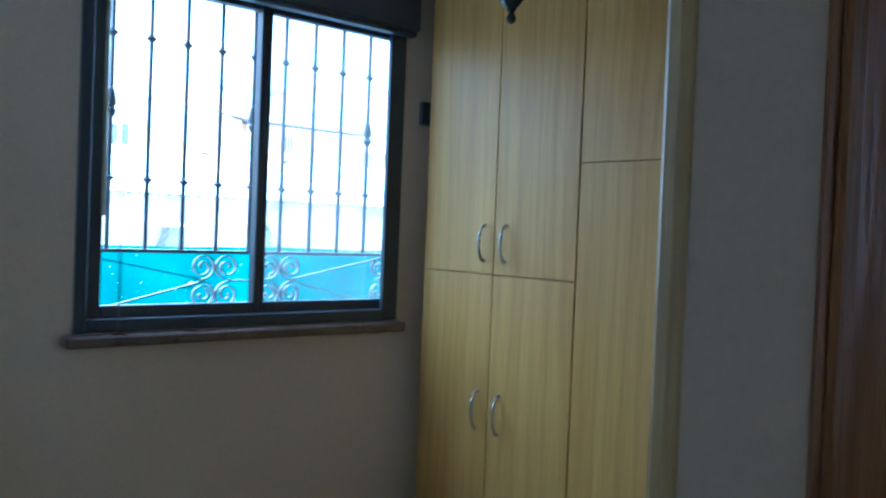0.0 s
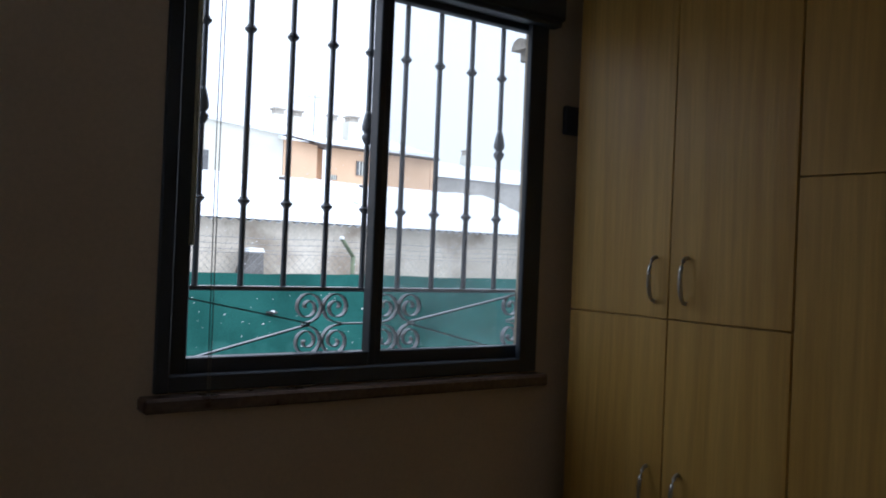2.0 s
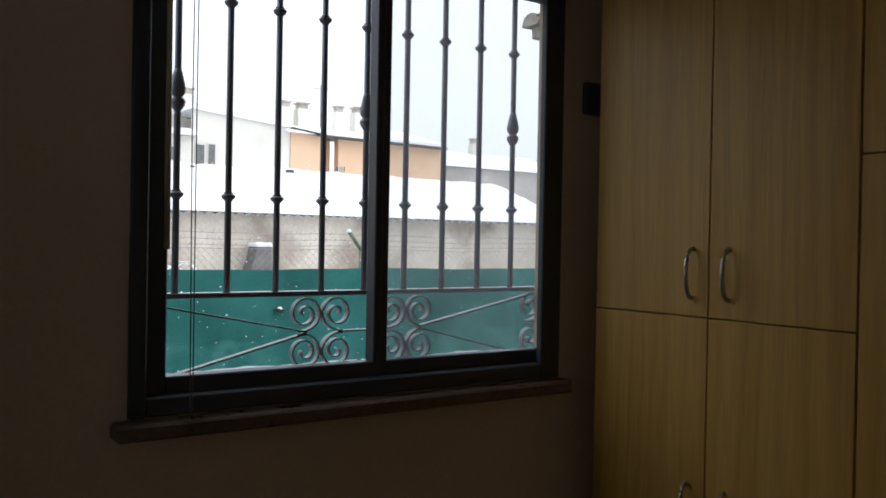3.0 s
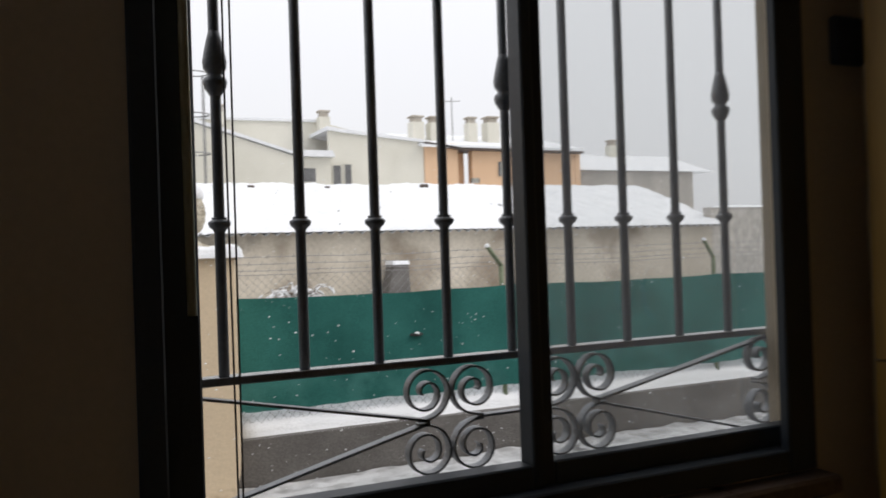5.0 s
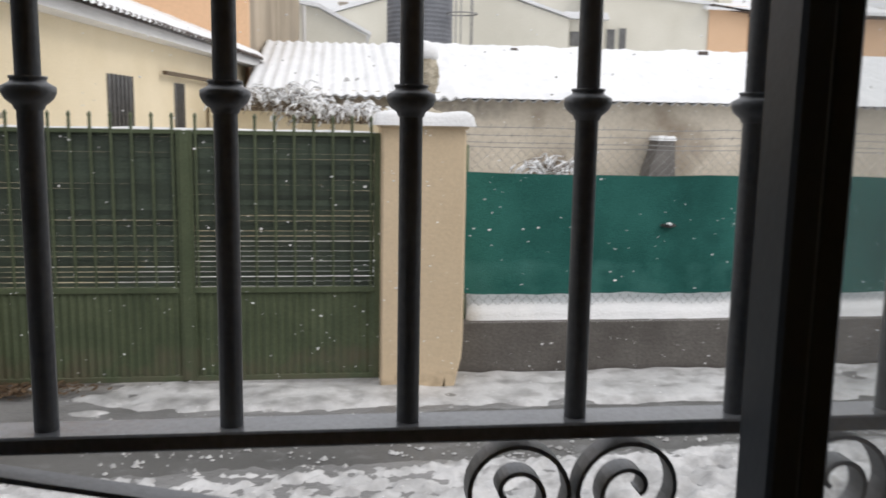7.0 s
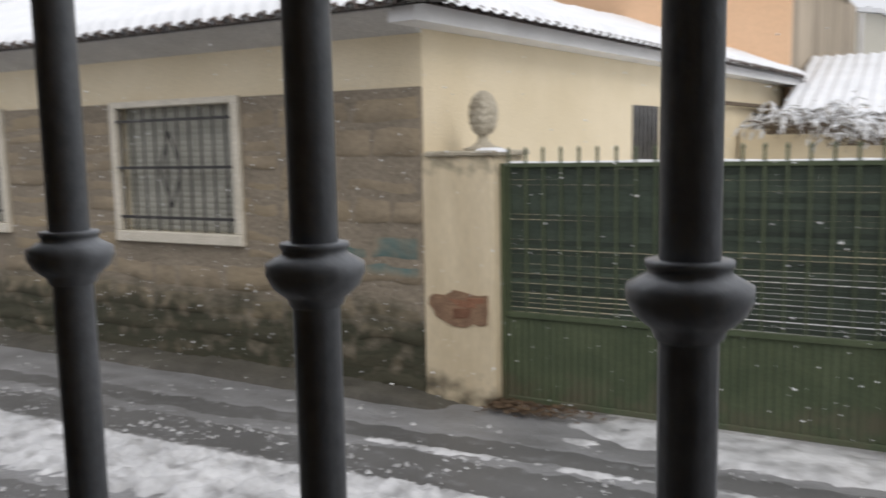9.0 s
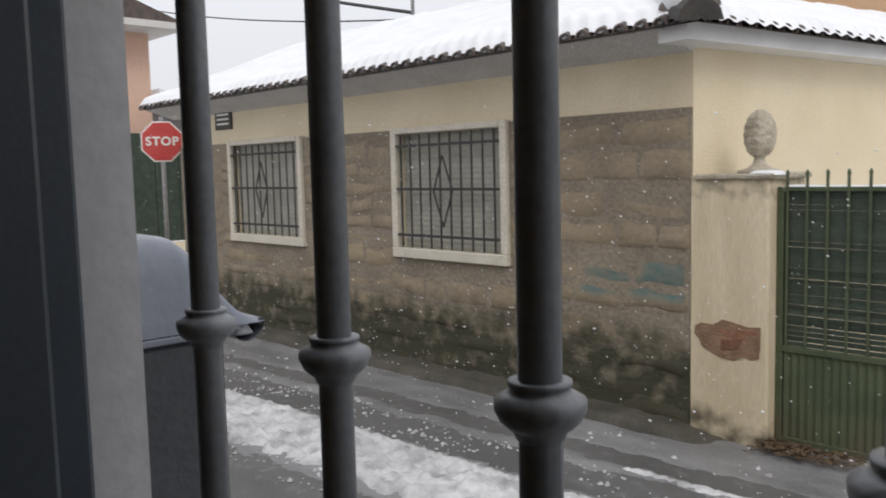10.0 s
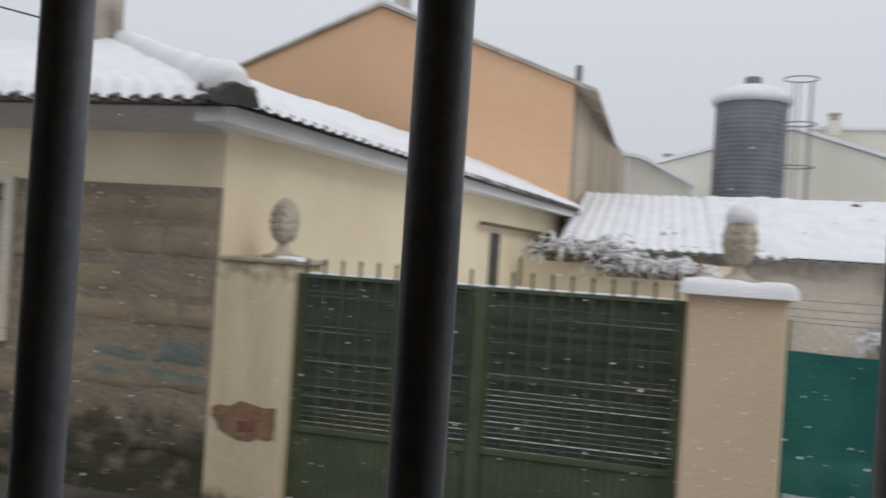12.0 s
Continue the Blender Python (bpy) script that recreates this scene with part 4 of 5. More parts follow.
def wires(x0, x1, z0, z1, pitch, r):
    """Diamond mesh out of slanting wires, joined."""
    vs, fs = [], []
    h = z1 - z0
    k = x0 - h
    while k < x1:
        for s in (1, -1):
            a, c = Vector((k if s > 0 else k + h, FY, z0)), Vector((k + h if s > 0 else k, FY, z1))
            d = c - a
            t0, t1 = 0.0, 1.0
            for lim in (x0, x1):
                t = (lim - a.x) / d.x
                if lim == x0:
                    t0, t1 = (max(t0, t), t1) if s > 0 else (t0, min(t1, t))
                else:
                    t0, t1 = (t0, min(t1, t)) if s > 0 else (max(t0, t), t1)
            if t1 - t0 > 0.02:
                p, q = a + d * t0, a + d * t1
                i = len(vs)
                for e in (p, q):
                    vs += [e + Vector((0, -r, r)), e + Vector((0, r, r)), e + Vector((0, 0, -r * 1.4))]
                for m in range(3):
                    n2 = (m + 1) % 3
                    fs.append((i + m, i + n2, i + 3 + n2, i + 3 + m))
        k += pitch
    me = bpy.data.meshes.new("wire_mesh")
    me.from_pydata(vs, [], fs)
    me.materials.append(GALV)
    return me


mesh_ob = new("wire_mesh", wires(FX0, 12.0, 0.02, 1.34, 0.075, 0.0013))
mesh_ob.parent, mesh_ob.matrix_parent_inverse = fence, Matrix.Translation(-fence.location)
tagged(mesh_ob, "galvanised diamond wire mesh", kind="stuff")


def net(u, v):
    x = FX0 - 0.04 + (FX1 - FX0) * u
    zt = 1.15 - 0.015 * math.sin(math.pi * ((x - 0.74) / 2.6 % 1.0)) + 0.009 * fuzz(x, 0, 2.5)
    zb = 0.215 + 0.014 * fuzz(x, 7, 2.2) + 0.012 * fuzz(x, 3, 8)
    z = zb + (zt - zb) * v
    return (x, FY - 0.035 + 0.016 * fuzz(x, z * 0.6, 2.2) + 0.008 * fuzz(x, z * 0.5, 7), z)


b = sheet(260, 16, net)
part("netting", b, NET, fence, "green windbreak netting", True)
part("torn_hole", lathe([(0.001, 0.735), (0.045, 0.738), (0.056, 0.75), (0.045, 0.763), (0.001, 0.766)], 2.255, FY - 0.05, 10, wobble=0.25), BLACK_IRON, fence, "dark tear in the netting")
part("snow_lump", lathe([(0.002, 0.754), (0.022, 0.756), (0.026, 0.766), (0.014, 0.776), (0.002, 0.778)], 2.255, FY - 0.07, 10, wobble=0.15), SNOW, fence)

fence.location.z -= 0.027

# ---- the long house on the corner ----
house = thing("corner_house", (-7.3, 8, GROUND), "single-storey cream house with stone cladding and snowy roof", "house")
HX0, HX1, HY = -11.3, -3.285, 5.3
BX, BY = -1.9, 14.9     # far end of the side wall


def holed_wall(x0, x1, z0, z1, holes, y0, y1):
    bm = bmesh.new()
    xs = sorted({x0, x1, *[h[0] for h in holes], *[h[1] for h in holes]})
    for a, c in zip(xs, xs[1:]):
        inside = [h for h in holes if h[0] <= a and h[1] >= c]
        z = z0
        for h in sorted(inside, key=lambda q: q[2]):
            box(a, c, y0, y1, z, h[2], bm=bm)
            z = h[3]
        box(a, c, y0, y1, z, z1, bm=bm)
    bmesh.ops.remove_doubles(bm, verts=bm.verts, dist=0.0005)
    return bm


W1, W2 = (-9.84, -8.33, 0.83, 1.95), (-6.555, -5.14, 0.81, 1.94)
part("front_wall", holed_wall(HX0, HX1, GROUND - 0.1, 2.55, [W1, W2], HY + 0.03, HY + 0.3), CREAM, house, "cream rendered front wall")
side_dir = Vector((BX - HX1, BY - HY - 0.03, 0)).normalized()
nrm = Vector((side_dir.y, -side_dir.x, 0))


def on_side(s, off, z):
    p = Vector((HX1, HY + 0.03, 0)) + side_dir * s + nrm * off
    return (p.x, p.y, z)


def side_block(s0, s1, o0, o1, z0, z1):
    bm = bmesh.new()
    lo = [bm.verts.new(on_side(s, o, z0)) for s, o in ((s0, o0), (s1, o0), (s1, o1), (s0, o1))]
    up = [bm.verts.new(on_side(s, o, z1)) for s, o in ((s0, o0), (s1, o0), (s1, o1), (s0, o1))]
    bm.faces.new(lo)
    bm.faces.new(up[::-1])
    for i in range(4):
        j = (i + 1) % 4
        bm.faces.new((lo[i], up[i], up[j], lo[j]))
    return bm


SIDE = (Vector((BX, BY, 0)) - Vector((HX1, HY + 0.03, 0))).length
part("side_wall", side_block(0, SIDE, -0.25, 0, GROUND - 0.1, 2.55), CREAM, house, "cream rendered side wall")
part("rear_wall", box(HX0, BX - 0.3, BY - 0.2, BY, GROUND, 2.55), CREAM, house)
part("left_wall", box(HX0, HX0 + 0.25, HY + 0.3, BY - 0.2, GROUND, 2.55), CREAM, house)
for s0, s1, zb in ((3.72, 4.4, 1.0), (5.86, 6.22, 0.9), (8.0, 8.65, 0.2)):
    w = part("side_window", side_block(s0, s1, 0.001, 0.012, zb, 1.95), FAR_GLASS, house, "dark barred side window")
    k = max(3, int((s1 - s0) / 0.1))
    for i in range(k):
        s = s0 + (i + 0.5) * (s1 - s0) / k
        part("window_bar", side_block(s - 0.008, s + 0.008, 0.03, 0.045, zb, 1.95), BLACK_IRON, w)
beam = thing("pergola_beam", (-2.0, 12, 2.1), "dark wooden pergola beam on the house wall", "beam")
part("timber", side_block(5.3, 9.4, 0.05, 0.11, 2.03, 2.075), TWIG, beam)

# soffit, fascia and roof
EY, EZ = 4.86, 2.52
b = prism([(HY + 0.03, 2.38), (HY + 0.03, 2.56), (EY + 0.06, 2.56), (EY + 0.06, 2.50)], "x", HX0 - 0.2, HX1 - 0.0)
part("soffit", b, SOFFIT, house, "grey rendered soffit")
bm = side_block(-0.38, SIDE, 0.002, 0.25, 2.41, 2.555)
part("fascia", bm, FASCIA, house, "white painted eave band")
PEAK = Vector((-6.15, 8.0, 3.72))
BACK = Vector((-4.6, 15.1, 3.72))
LEFT = Vector((-11.7, 8.0, 3.72))
C_FR = Vector((HX1 + 0.30, EY, EZ + 0.03))
C_FL = Vector((HX0 - 0.3, EY, EZ + 0.03))
C_BR = Vector((*on_side(SIDE + 0.15, 0.31, EZ + 0.03),))


def slope(name, a, c, d, e, nu, nv, material, lift, lump, label=""):
    """A roof slope between eave a-c and ridge e-d, with snow that rounds over the eave."""
    def at(u, v):
        p = (a.lerp(c, u)).lerp(e.lerp(d, u), v)
        rim = min(1.0, v / 0.045)
        z = lift * math.sqrt(max(0, 1 - (1 - rim) ** 2)) + lump * fuzz(p.x, p.y, 1.7) * rim + lump * 0.5 * fuzz(p.x, p.y, 6) * rim
        ripple = 0.011 * math.cos(2 * math.pi * (a - c).length / 0.165 * u) * (1 - min(1, v / 0.2))
        return (p.x, p.y, p.z + z + ripple - (0.012 if v == 0 else 0))
    return part(name, sheet(nu, nv, at), material, house, label, True)


slope("snow_slope", C_FL, C_FR, PEAK, LEFT, 430, 34, SNOW, 0.085, 0.03, "snow lying on the front roof slope")
slope("snow_slope", C_FR, C_BR, BACK, PEAK, 480, 34, SNOW, 0.085, 0.03, "snow lying on the side roof slope")
b = bmesh.new()
q = [b.verts.new(p - Vector((0, 0, 0.05))) for p in (C_FL, C_FR, PEAK, LEFT, C_BR, BACK)]
b.faces.new((q[0], q[1], q[2], q[3]))
b.faces.new((q[1], q[4], q[5], q[2]))
b.faces.new((q[3], q[2], q[5], b.verts.new((-11.7, 15.1, 3.6))))
part("roof_deck", b, TILE, house)
hip_run = (PEAK - C_FR)
b = bmesh.new()
hip = [C_FR + hip_run * (0.012 + k / 24.6) + Vector((0, 0, 0.07 + 0.012 * math.sin(k * 2.1))) for k in range(25)]
tube(hip, [0.12, 0.16, 0.16, 0.15] + [0.13] * 5 + [0.11] * 16, 16, b)
part("hip_snow", b, SNOW, house, "rounded snow along the hip", True)


def barrel(at, along, length, r=0.062, wall=0.016, rise=0.38):
    """A clay barrel tile seen from its open end at the eave."""
    bm = bmesh.new()
    side = Vector((along.y, -along.x, 0)).normalized()
    fwd = along.normalized()
    rings = []
    for t in (0.0, length):
        outer = [bm.verts.new(at + fwd * t + side * r * math.cos(math.pi * k / 6) + Vector((0, 0, r * math.sin(math.pi * k / 6) + t * rise))) for k in range(7)]
        inner = [bm.verts.new(at + fwd * t + side * (r - wall) * math.cos(math.pi * k / 6) + Vector((0, 0, (r - wall) * math.sin(math.pi * k / 6) + t * rise))) for k in range(7)]
        rings.append((outer, inner))
    (o0, i0), (o1, i1) = rings
    for k in range(6):
        bm.faces.new((o0[k], o0[k + 1], o1[k + 1], o1[k]))
        bm.faces.new((o0[k], i0[k], i0[k + 1], o0[k + 1]))
        bm.faces.new((i0[k], i1[k], i1[k + 1], i0[k + 1]))
    return bm


x = HX0 - 0.2
while x < HX1 + 0.22:
    part("roof_tile", barrel(Vector((x, EY - 0.02 + random.uniform(-0.01, 0.01), EZ - 0.012)), Vector((0, 1, 0)), 0.4), TILE, house)
    x += 0.165
s = -0.35
while s < SIDE:
    part("roof_tile", barrel(Vector(on_side(s, 0.335 + random.uniform(-0.01, 0.01), EZ - 0.005)), -nrm, 0.3), TILE, house)
    s += 0.165
along = Vector((hip_run.x, hip_run.y, 0))
part("hip_tile", barrel(C_FR + Vector((0.06, -0.06, -0.055)), along, 0.6, 0.15, 0.135, 0.26), HIP_TILE, house, "large dark arched hip end tile")

# chimney with open lantern top
ch = thing("roof_chimney", (-6.65, 8.0, 3.6), "rendered chimney with open top and little tiled roof", "chimney")
part("shaft", box(-6.92, -6.36, 7.72, 8.28, 3.4, 4.42, 0.015), OLD_CHIMNEY, ch)
for px in (-6.89, -6.675, -6.46):
    for py in (7.75, 8.19):
        part("pier", box(px, px + 0.065, py, py + 0.065, 4.42, 4.68), OLD_CHIMNEY, ch)
part("cornice", box(-6.95, -6.33, 7.68, 8.32, 4.68, 4.74, 0.01), OLD_CHIMNEY, ch)
part("little_roof", prism([(-7.0, 4.74), (-6.28, 4.74), (-6.64, 4.94)], "y", 7.64, 8.36), TILE, ch)
part("snow", prism([(-6.97, 4.79), (-6.64, 5.0), (-6.31, 4.79), (-6.64, 4.93)], "y", 7.64, 8.34), SNOW, ch, "snow on the little roof")


# barred windows of the front
def house_window(x0, x1, z0, z1):
    w = part("window_surround", box(x0 - 0.08, x1 + 0.08, HY - 0.05, HY + 0.06, z0 - 0.1, z0, 0.008), TRIM_OUT, house, "white moulded window surround")
    for a in ((x0 - 0.08, x0, z0, z1 + 0.06), (x1, x1 + 0.08, z0, z1 + 0.06), (x0, x1, z1, z1 + 0.06)):
        part("surround_piece", box(a[0], a[1], HY - 0.045, HY + 0.06, a[2], a[3], 0.008), TRIM_OUT, w)
    n = 22
    bm = sheet(1, n * 3, lambda u, v: (x0 + (x1 - x0) * u, HY + 0.075 - 0.004 * abs(math.sin(math.pi * v * n)), z0 + (z1 - z0) * v))
    part("roller_shutter", bm, SHUTTER, w, "closed pale roller shutter")
    k = 10
    for i in range(k):
        xx = x0 + (i + 0.5) * (x1 - x0) / k
        part("window_bar", tube([(xx, HY - 0.03, z0 + 0.01), (xx, HY - 0.03, z1 - 0.01)], 0.0105, 6), BLACK_IRON, w)
    for z in (z0 + 0.13, (z0 + z1) / 2 + 0.02, z1 - 0.12):
        part("cross_bar", box(x0 - 0.004, x1 + 0.004, HY - 0.038, HY - 0.02, z - 0.013, z + 0.013), BLACK_IRON, w)
    xm, zm = (x0 + x1) / 2 - 0.02, (z0 + z1) / 2
    for sx in (-1, 1):
        for sz in (-1, 1):
            part("diamond_strap", tube([(xm, HY - 0.045, zm + sz * 0.34), (xm + sx * 0.13, HY - 0.045, zm)], 0.01, 5), BLACK_IRON, w)


house_window(*W1)
house_window(*W2)
pl = thing("wall_plaque", (-10.1, HY, 2.28), "small dark wall plaque with pale lines", "plaque")
part("plate", box(-10.28, -9.86, HY + 0.005, HY + 0.028, 2.17, 2.42, 0.004), KERB, pl)
for z in (2.23, 2.29, 2.35):
    part("line", box(-10.22, -9.92, HY + 0.0, HY + 0.004, z, z + 0.025), SIGN_WHITE, pl, "pale line")
KERB_SHAPE = [(5.02, -0.02), (5.05, 0.045), (5.08, 0.07), (5.16, 0.078), (5.24, 0.085), (5.298, 0.1)]


def kerb(u, v):
    x = HX0 - 0.6 + u * (-2.7 - HX0 + 0.6)
    y, h = KERB_SHAPE[min(5, int(round(v * 5)))]
    h = (h + 0.03) * max(0.0, min(1.0, (-2.85 - x) / 0.6)) - 0.03
    if x > -3.3:
        y = 5.02 + (y - 5.02) * 0.96
    return (x, y + 0.03 * fuzz(x, y, 3) * (1 - v), GROUND + h + (0.02 * fuzz(x, y, 4) + 0.012 * fuzz(x, y, 14)) * (0.3 + v))


solo("house_kerb", sheet(300, 5, kerb), KERB, "dark wet worn kerb along the house", "kerb", kind="structure", smooth=True)

# ======== beyond the fence ========
barn = thing("long_barn", (6, 14, 0), "long low barn with corrugated snow-covered roof", "barn")
part("front_wall", box(-1.6, 12.55, 13.0, 13.3, -0.4, 2.05), BARN, barn, "stained old rendered wall")
part("end_wall", prism([(13.3, -0.4), (21, -0.4), (21, 1.9), (17.2, 3.05), (13.3, 2.0)], "x", -1.6, -1.35), BARN, barn)
part("end_wall", prism([(13.3, -0.4), (21, -0.4), (21, 1.9), (17.2, 3.05), (13.3, 2.0)], "x", 12.3, 12.55), BARN, barn)


def corr(u, v):
    x = -1.75 + 14.45 * u
    y, z = 12.75 + 4.4 * v, 1.93 + 1.16 * v
    return (x, y, z + 0.028 * math.sin(2 * math.pi * x / 0.19))


part("roof_sheet", sheet(600, 1, corr), FIBRO, barn, "corrugated fibre cement roof", True)


def barn_snow(u, v):
    x = -1.72 + 14.4 * u + 2.0 * u * v * 0.6
    y, z = 12.8 + 4.35 * v, 1.95 + 1.15 * v
    rim = math.sqrt(max(0, 1 - (1 - min(1, v / 0.04)) ** 2))
    thin = 1.0 if x > 0.6 else 0.5
    hole = max(0.0, fuzz(x, y, 1.1) - 0.28) * 0.5
    return (x, y, z + 0.012 + (0.08 + 0.035 * fuzz(x, y, 1.5) + 0.03 * fuzz(x, y, 4.5)) * rim * thin + 0.026 * math.sin(2 * math.pi * x / 0.19) * (0.75 if thin < 1 else 0.15) - hole * 0.35)


part("roof_snow", sheet(420, 40, barn_snow), SNOW, barn, "snow with slipped bare patches", True)
part("rear_slope", prism([(17.1, 3.1), (21.3, 1.9), (21.3, 1.85), (17.1, 3.02)], "x", -1.75, 12.7), FIBRO, barn)
for x, w in ((3.2, 0.09), (7.2, 0.13), (4.9, 0.07), (9.4, 0.1)):
    part("ridge_cap", box(x, x + w * 1.5, 16.62, 16.72, 3.02, 3.02 + w * 1.0, 0.015, jitter=0.015), TILE, barn)
barn.location.z -= 0.075
solo("cement_wall", box(12.6, 40, 13.05, 13.3, -0.3, 2.27), BARN_GREY, "long grey cement wall beyond the barn", "wall", kind="structure")
solo("wall_snow", snow_pad(12.6, 40, 13.04, 13.31, 2.27, 0.04, 60), SNOW, "snow lying along the cement wall", "snow", kind="stuff", smooth=True)
stub = thing("masonry_stub", (4.95, 12.6, 0.1), "weathered masonry stub with a snow cap", "masonry pillar")
part("shaft", prism([(4.6, 0.05), (5.2, 0.05), (5.13, 0.75), (5.1, 1.28), (4.83, 1.28), (4.8, 1.1), (4.7, 0.8)], "y", 12.55, 12.95), LOWWALL, stub)
part("snow", snow_pad(4.82, 5.11, 12.55, 12.95, 1.28, 0.06, 14), SNOW, stub, "snow cap", True)


def bramble(cx, cy, cz, w, h, n, label, load=1.0):
    """A tangle of bare arching stems with lumps of snow caught on them."""
    t = thing("bramble", (cx, cy, cz), label, "bush", "snowy brambles")
    stems, lumps = bmesh.new(), bmesh.new()
    for i in range(n):
        p = Vector((cx + random.uniform(-w, w), cy + random.uniform(-0.3, 0.3), cz))
        pts, d = [p], Vector((random.uniform(-0.7, 0.7), random.uniform(-0.4, 0.4), 1)).normalized()
        for k in range(5):
            d = (d + Vector((random.uniform(-0.5, 0.5), random.uniform(-0.3, 0.3), -0.28 * k))).normalized()
            pts.append(pts[-1] + d * h * 0.3)
        tube(pts, [0.008, 0.007, 0.006, 0.005, 0.004, 0.003], 4, stems)
        for q0, q1 in zip(pts[1:], pts[2:]):
            if random.random() < 0.55:
                r = random.uniform(0.009, 0.024) * load
                mid = (q0 + q1) / 2 + Vector((random.uniform(-0.02, 0.02), 0, r * 0.9))
                tube([q0 + Vector((0, 0, r * 0.5)), mid, q1 + Vector((0, 0, r * 0.5))], [r * 0.6, r * random.uniform(0.9, 1.5), r * 0.5], 6, lumps)
    tagged(part("stem", stems, TWIG, t), kind="stuff")
    tagged(part("snow", lumps, SNOW, t), "lumps of snow on the stems", kind="stuff")


bramble(3.1, 12.6, 0.55, 0.2, 0.52, 60, "snowy bramble bush against the barn wall", 0.8)
bramble(7.3, 12.6, 0.2, 0.5, 0.7, 26, "snowy bramble bush against the barn wall")
bramble(-1.25, 12.3, 1.62, 0.55, 0.44, 150, "tangle of snowy brambles over the yard wall")
bramble(-0.35, 12.3, 1.45, 0.65, 0.42, 160, "tangle of snowy brambles over the barn eave")
bramble(6.6, 6.1, 0.15, 0.9, 0.16, 70, "low snowy stems behind the fence")
solo("yard_wall", box(-2.2, 1.0, 12.5, 12.7, -0.4, 1.7), CREAM, "cream rendered yard wall below the brambles", "wall", kind="structure")

# ---- ribbed tank with caged ladder ----
tk = thing("water_tank", (1.7, 20, 0), "grey ribbed water tank with snow on top", "tank")
TX, TY, TR = 1.7, 20.6, 0.80
prof = [(TR, 0.0)]
z = 2.6
while z < 5.62:
    prof += [(TR, z), (TR + 0.009, z + 0.03), (TR + 0.009, z + 0.06), (TR, z + 0.08)]
    z += 0.105
prof.append((TR * 0.98, 5.66))
part("shell", lathe(prof, TX, TY, 40), TANK, tk, "", True)
part("snow_dome", lathe([(TR + 0.07, 5.56), (TR + 0.12, 5.64), (TR + 0.08, 5.76), (TR * 0.75, 5.93), (TR * 0.4, 6.02), (0.05, 6.05)], TX, TY, 40, wobble=0.02), SNOW, tk, "dome of snow", True)
part("hatch", lathe([(0.19, 6.0), (0.19, 6.2), (0.17, 6.22)], TX, TY, 14), TANK, tk)
for x in (2.5, 2.62, 2.86, 2.9):
    part("ladder_rail", tube([(x, 19.9, 0.5), (x, 19.9, 6.0)], 0.016, 6), GALV, tk)
for z in (6.0, 5.0, 4.05, 3.1):
    pts = [(2.62 + 0.36 * math.cos(a), 19.7 + 0.34 * math.sin(a), z) for a in [2 * math.pi * k / 16 for k in range(17)]]
    part("cage_hoop", tube(pts, 0.016, 6), GALV, tk)

# ---- far houses ----
fh = thing("white_houses", (6, 32, 0), "row of off-white houses with snowy roofs", "house")
part("gable_wall", prism([(-0.9, -0.4), (8.0, -0.4), (8.0, 5.3), (3.9, 6.55), (-0.9, 5.1)], "y", 30.0, 30.3), WHITE_WALL, fh)
part("gable_snow", prism([(-1.0, 5.1), (3.9, 6.58), (8.1, 5.32), (8.1, 5.42), (3.9, 6.72), (-1.0, 5.24)], "y", 29.9, 40), SNOW, fh, "snowy gable roof edge")
part("back_wall", prism([(4.6, -0.4), (15, -0.4), (15, 6.3), (11.3, 6.85), (9.9, 7.15), (4.6, 7.1)], "y", 33.0, 33.3), WHITE_WALL, fh)
part("back_snow", prism([(4.5, 7.08), (9.9, 7.14), (9.9, 7.24), (4.5, 7.18)], "y", 32.9, 38), SNOW, fh)
part("annex_wall", box(7.98, 9.5, 30.5, 32.9, -0.4, 5.35), WHITE_WALL, fh)
part("annex_roof", prism([(7.85, 5.36), (9.6, 5.36), (9.5, 5.6), (7.9, 5.6)], "y", 30.2, 32.9), SNOW, fh)
part("link_wall", prism([(9.5, -0.4), (13.55, -0.4), (13.55, 6.08), (10.1, 6.4), (9.5, 6.5)], "y", 30.6, 30.9), WHITE_WALL, fh)
part("link_snow", prism([(9.4, 6.45), (10.1, 6.36), (13.55, 6.06), (13.55, 6.18), (10.1, 6.5), (9.4, 6.6)], "y", 30.5, 36), SNOW, fh)
for x0, x1, z0, z1, y in ((8.2, 8.85, 4.4, 4.92, 30.49), (9.62, 9.92, 4.3, 5.05, 30.59), (10.1, 10.35, 4.3, 5.1, 30.59)):
    w = part("window", box(x0, x1, y - 0.05, y, z0, z1), FAR_GLASS, fh, "dark small window")
    part("window_frame", box(x0 - 0.06, x1 + 0.06, y - 0.02, y - 0.004, z0 - 0.06, z1 + 0.06), WHITE_WALL, w)
oh = thing("orange_house", (17, 32, 0), "orange rendered house with snowy tiled roof", "house")
part("front_wall", box(13.56, 15.1, 30.55, 31, -0.4, 6.05), ORANGE, oh)
part("front_wall", box(15.1, 15.8, 31.4, 31.7, -0.4, 5.8), ORANGE, oh)
part("front_wall", box(15.8, 21.0, 30.6, 31, -0.4, 5.78), ORANGE, oh)
part("eave", prism([(13.5, 6.06), (15.1, 5.86), (21.25, 5.82), (21.25, 5.74), (15.1, 5.78), (13.5, 5.98)], "y", 30.2, 31.6), TILE, oh)
part("roof_snow", prism([(30.2, 5.84), (30.2, 5.95), (34.5, 7.0), (34.5, 6.8)], "x", 13.3, 21.2), SNOW, oh, "snowy roof slope")
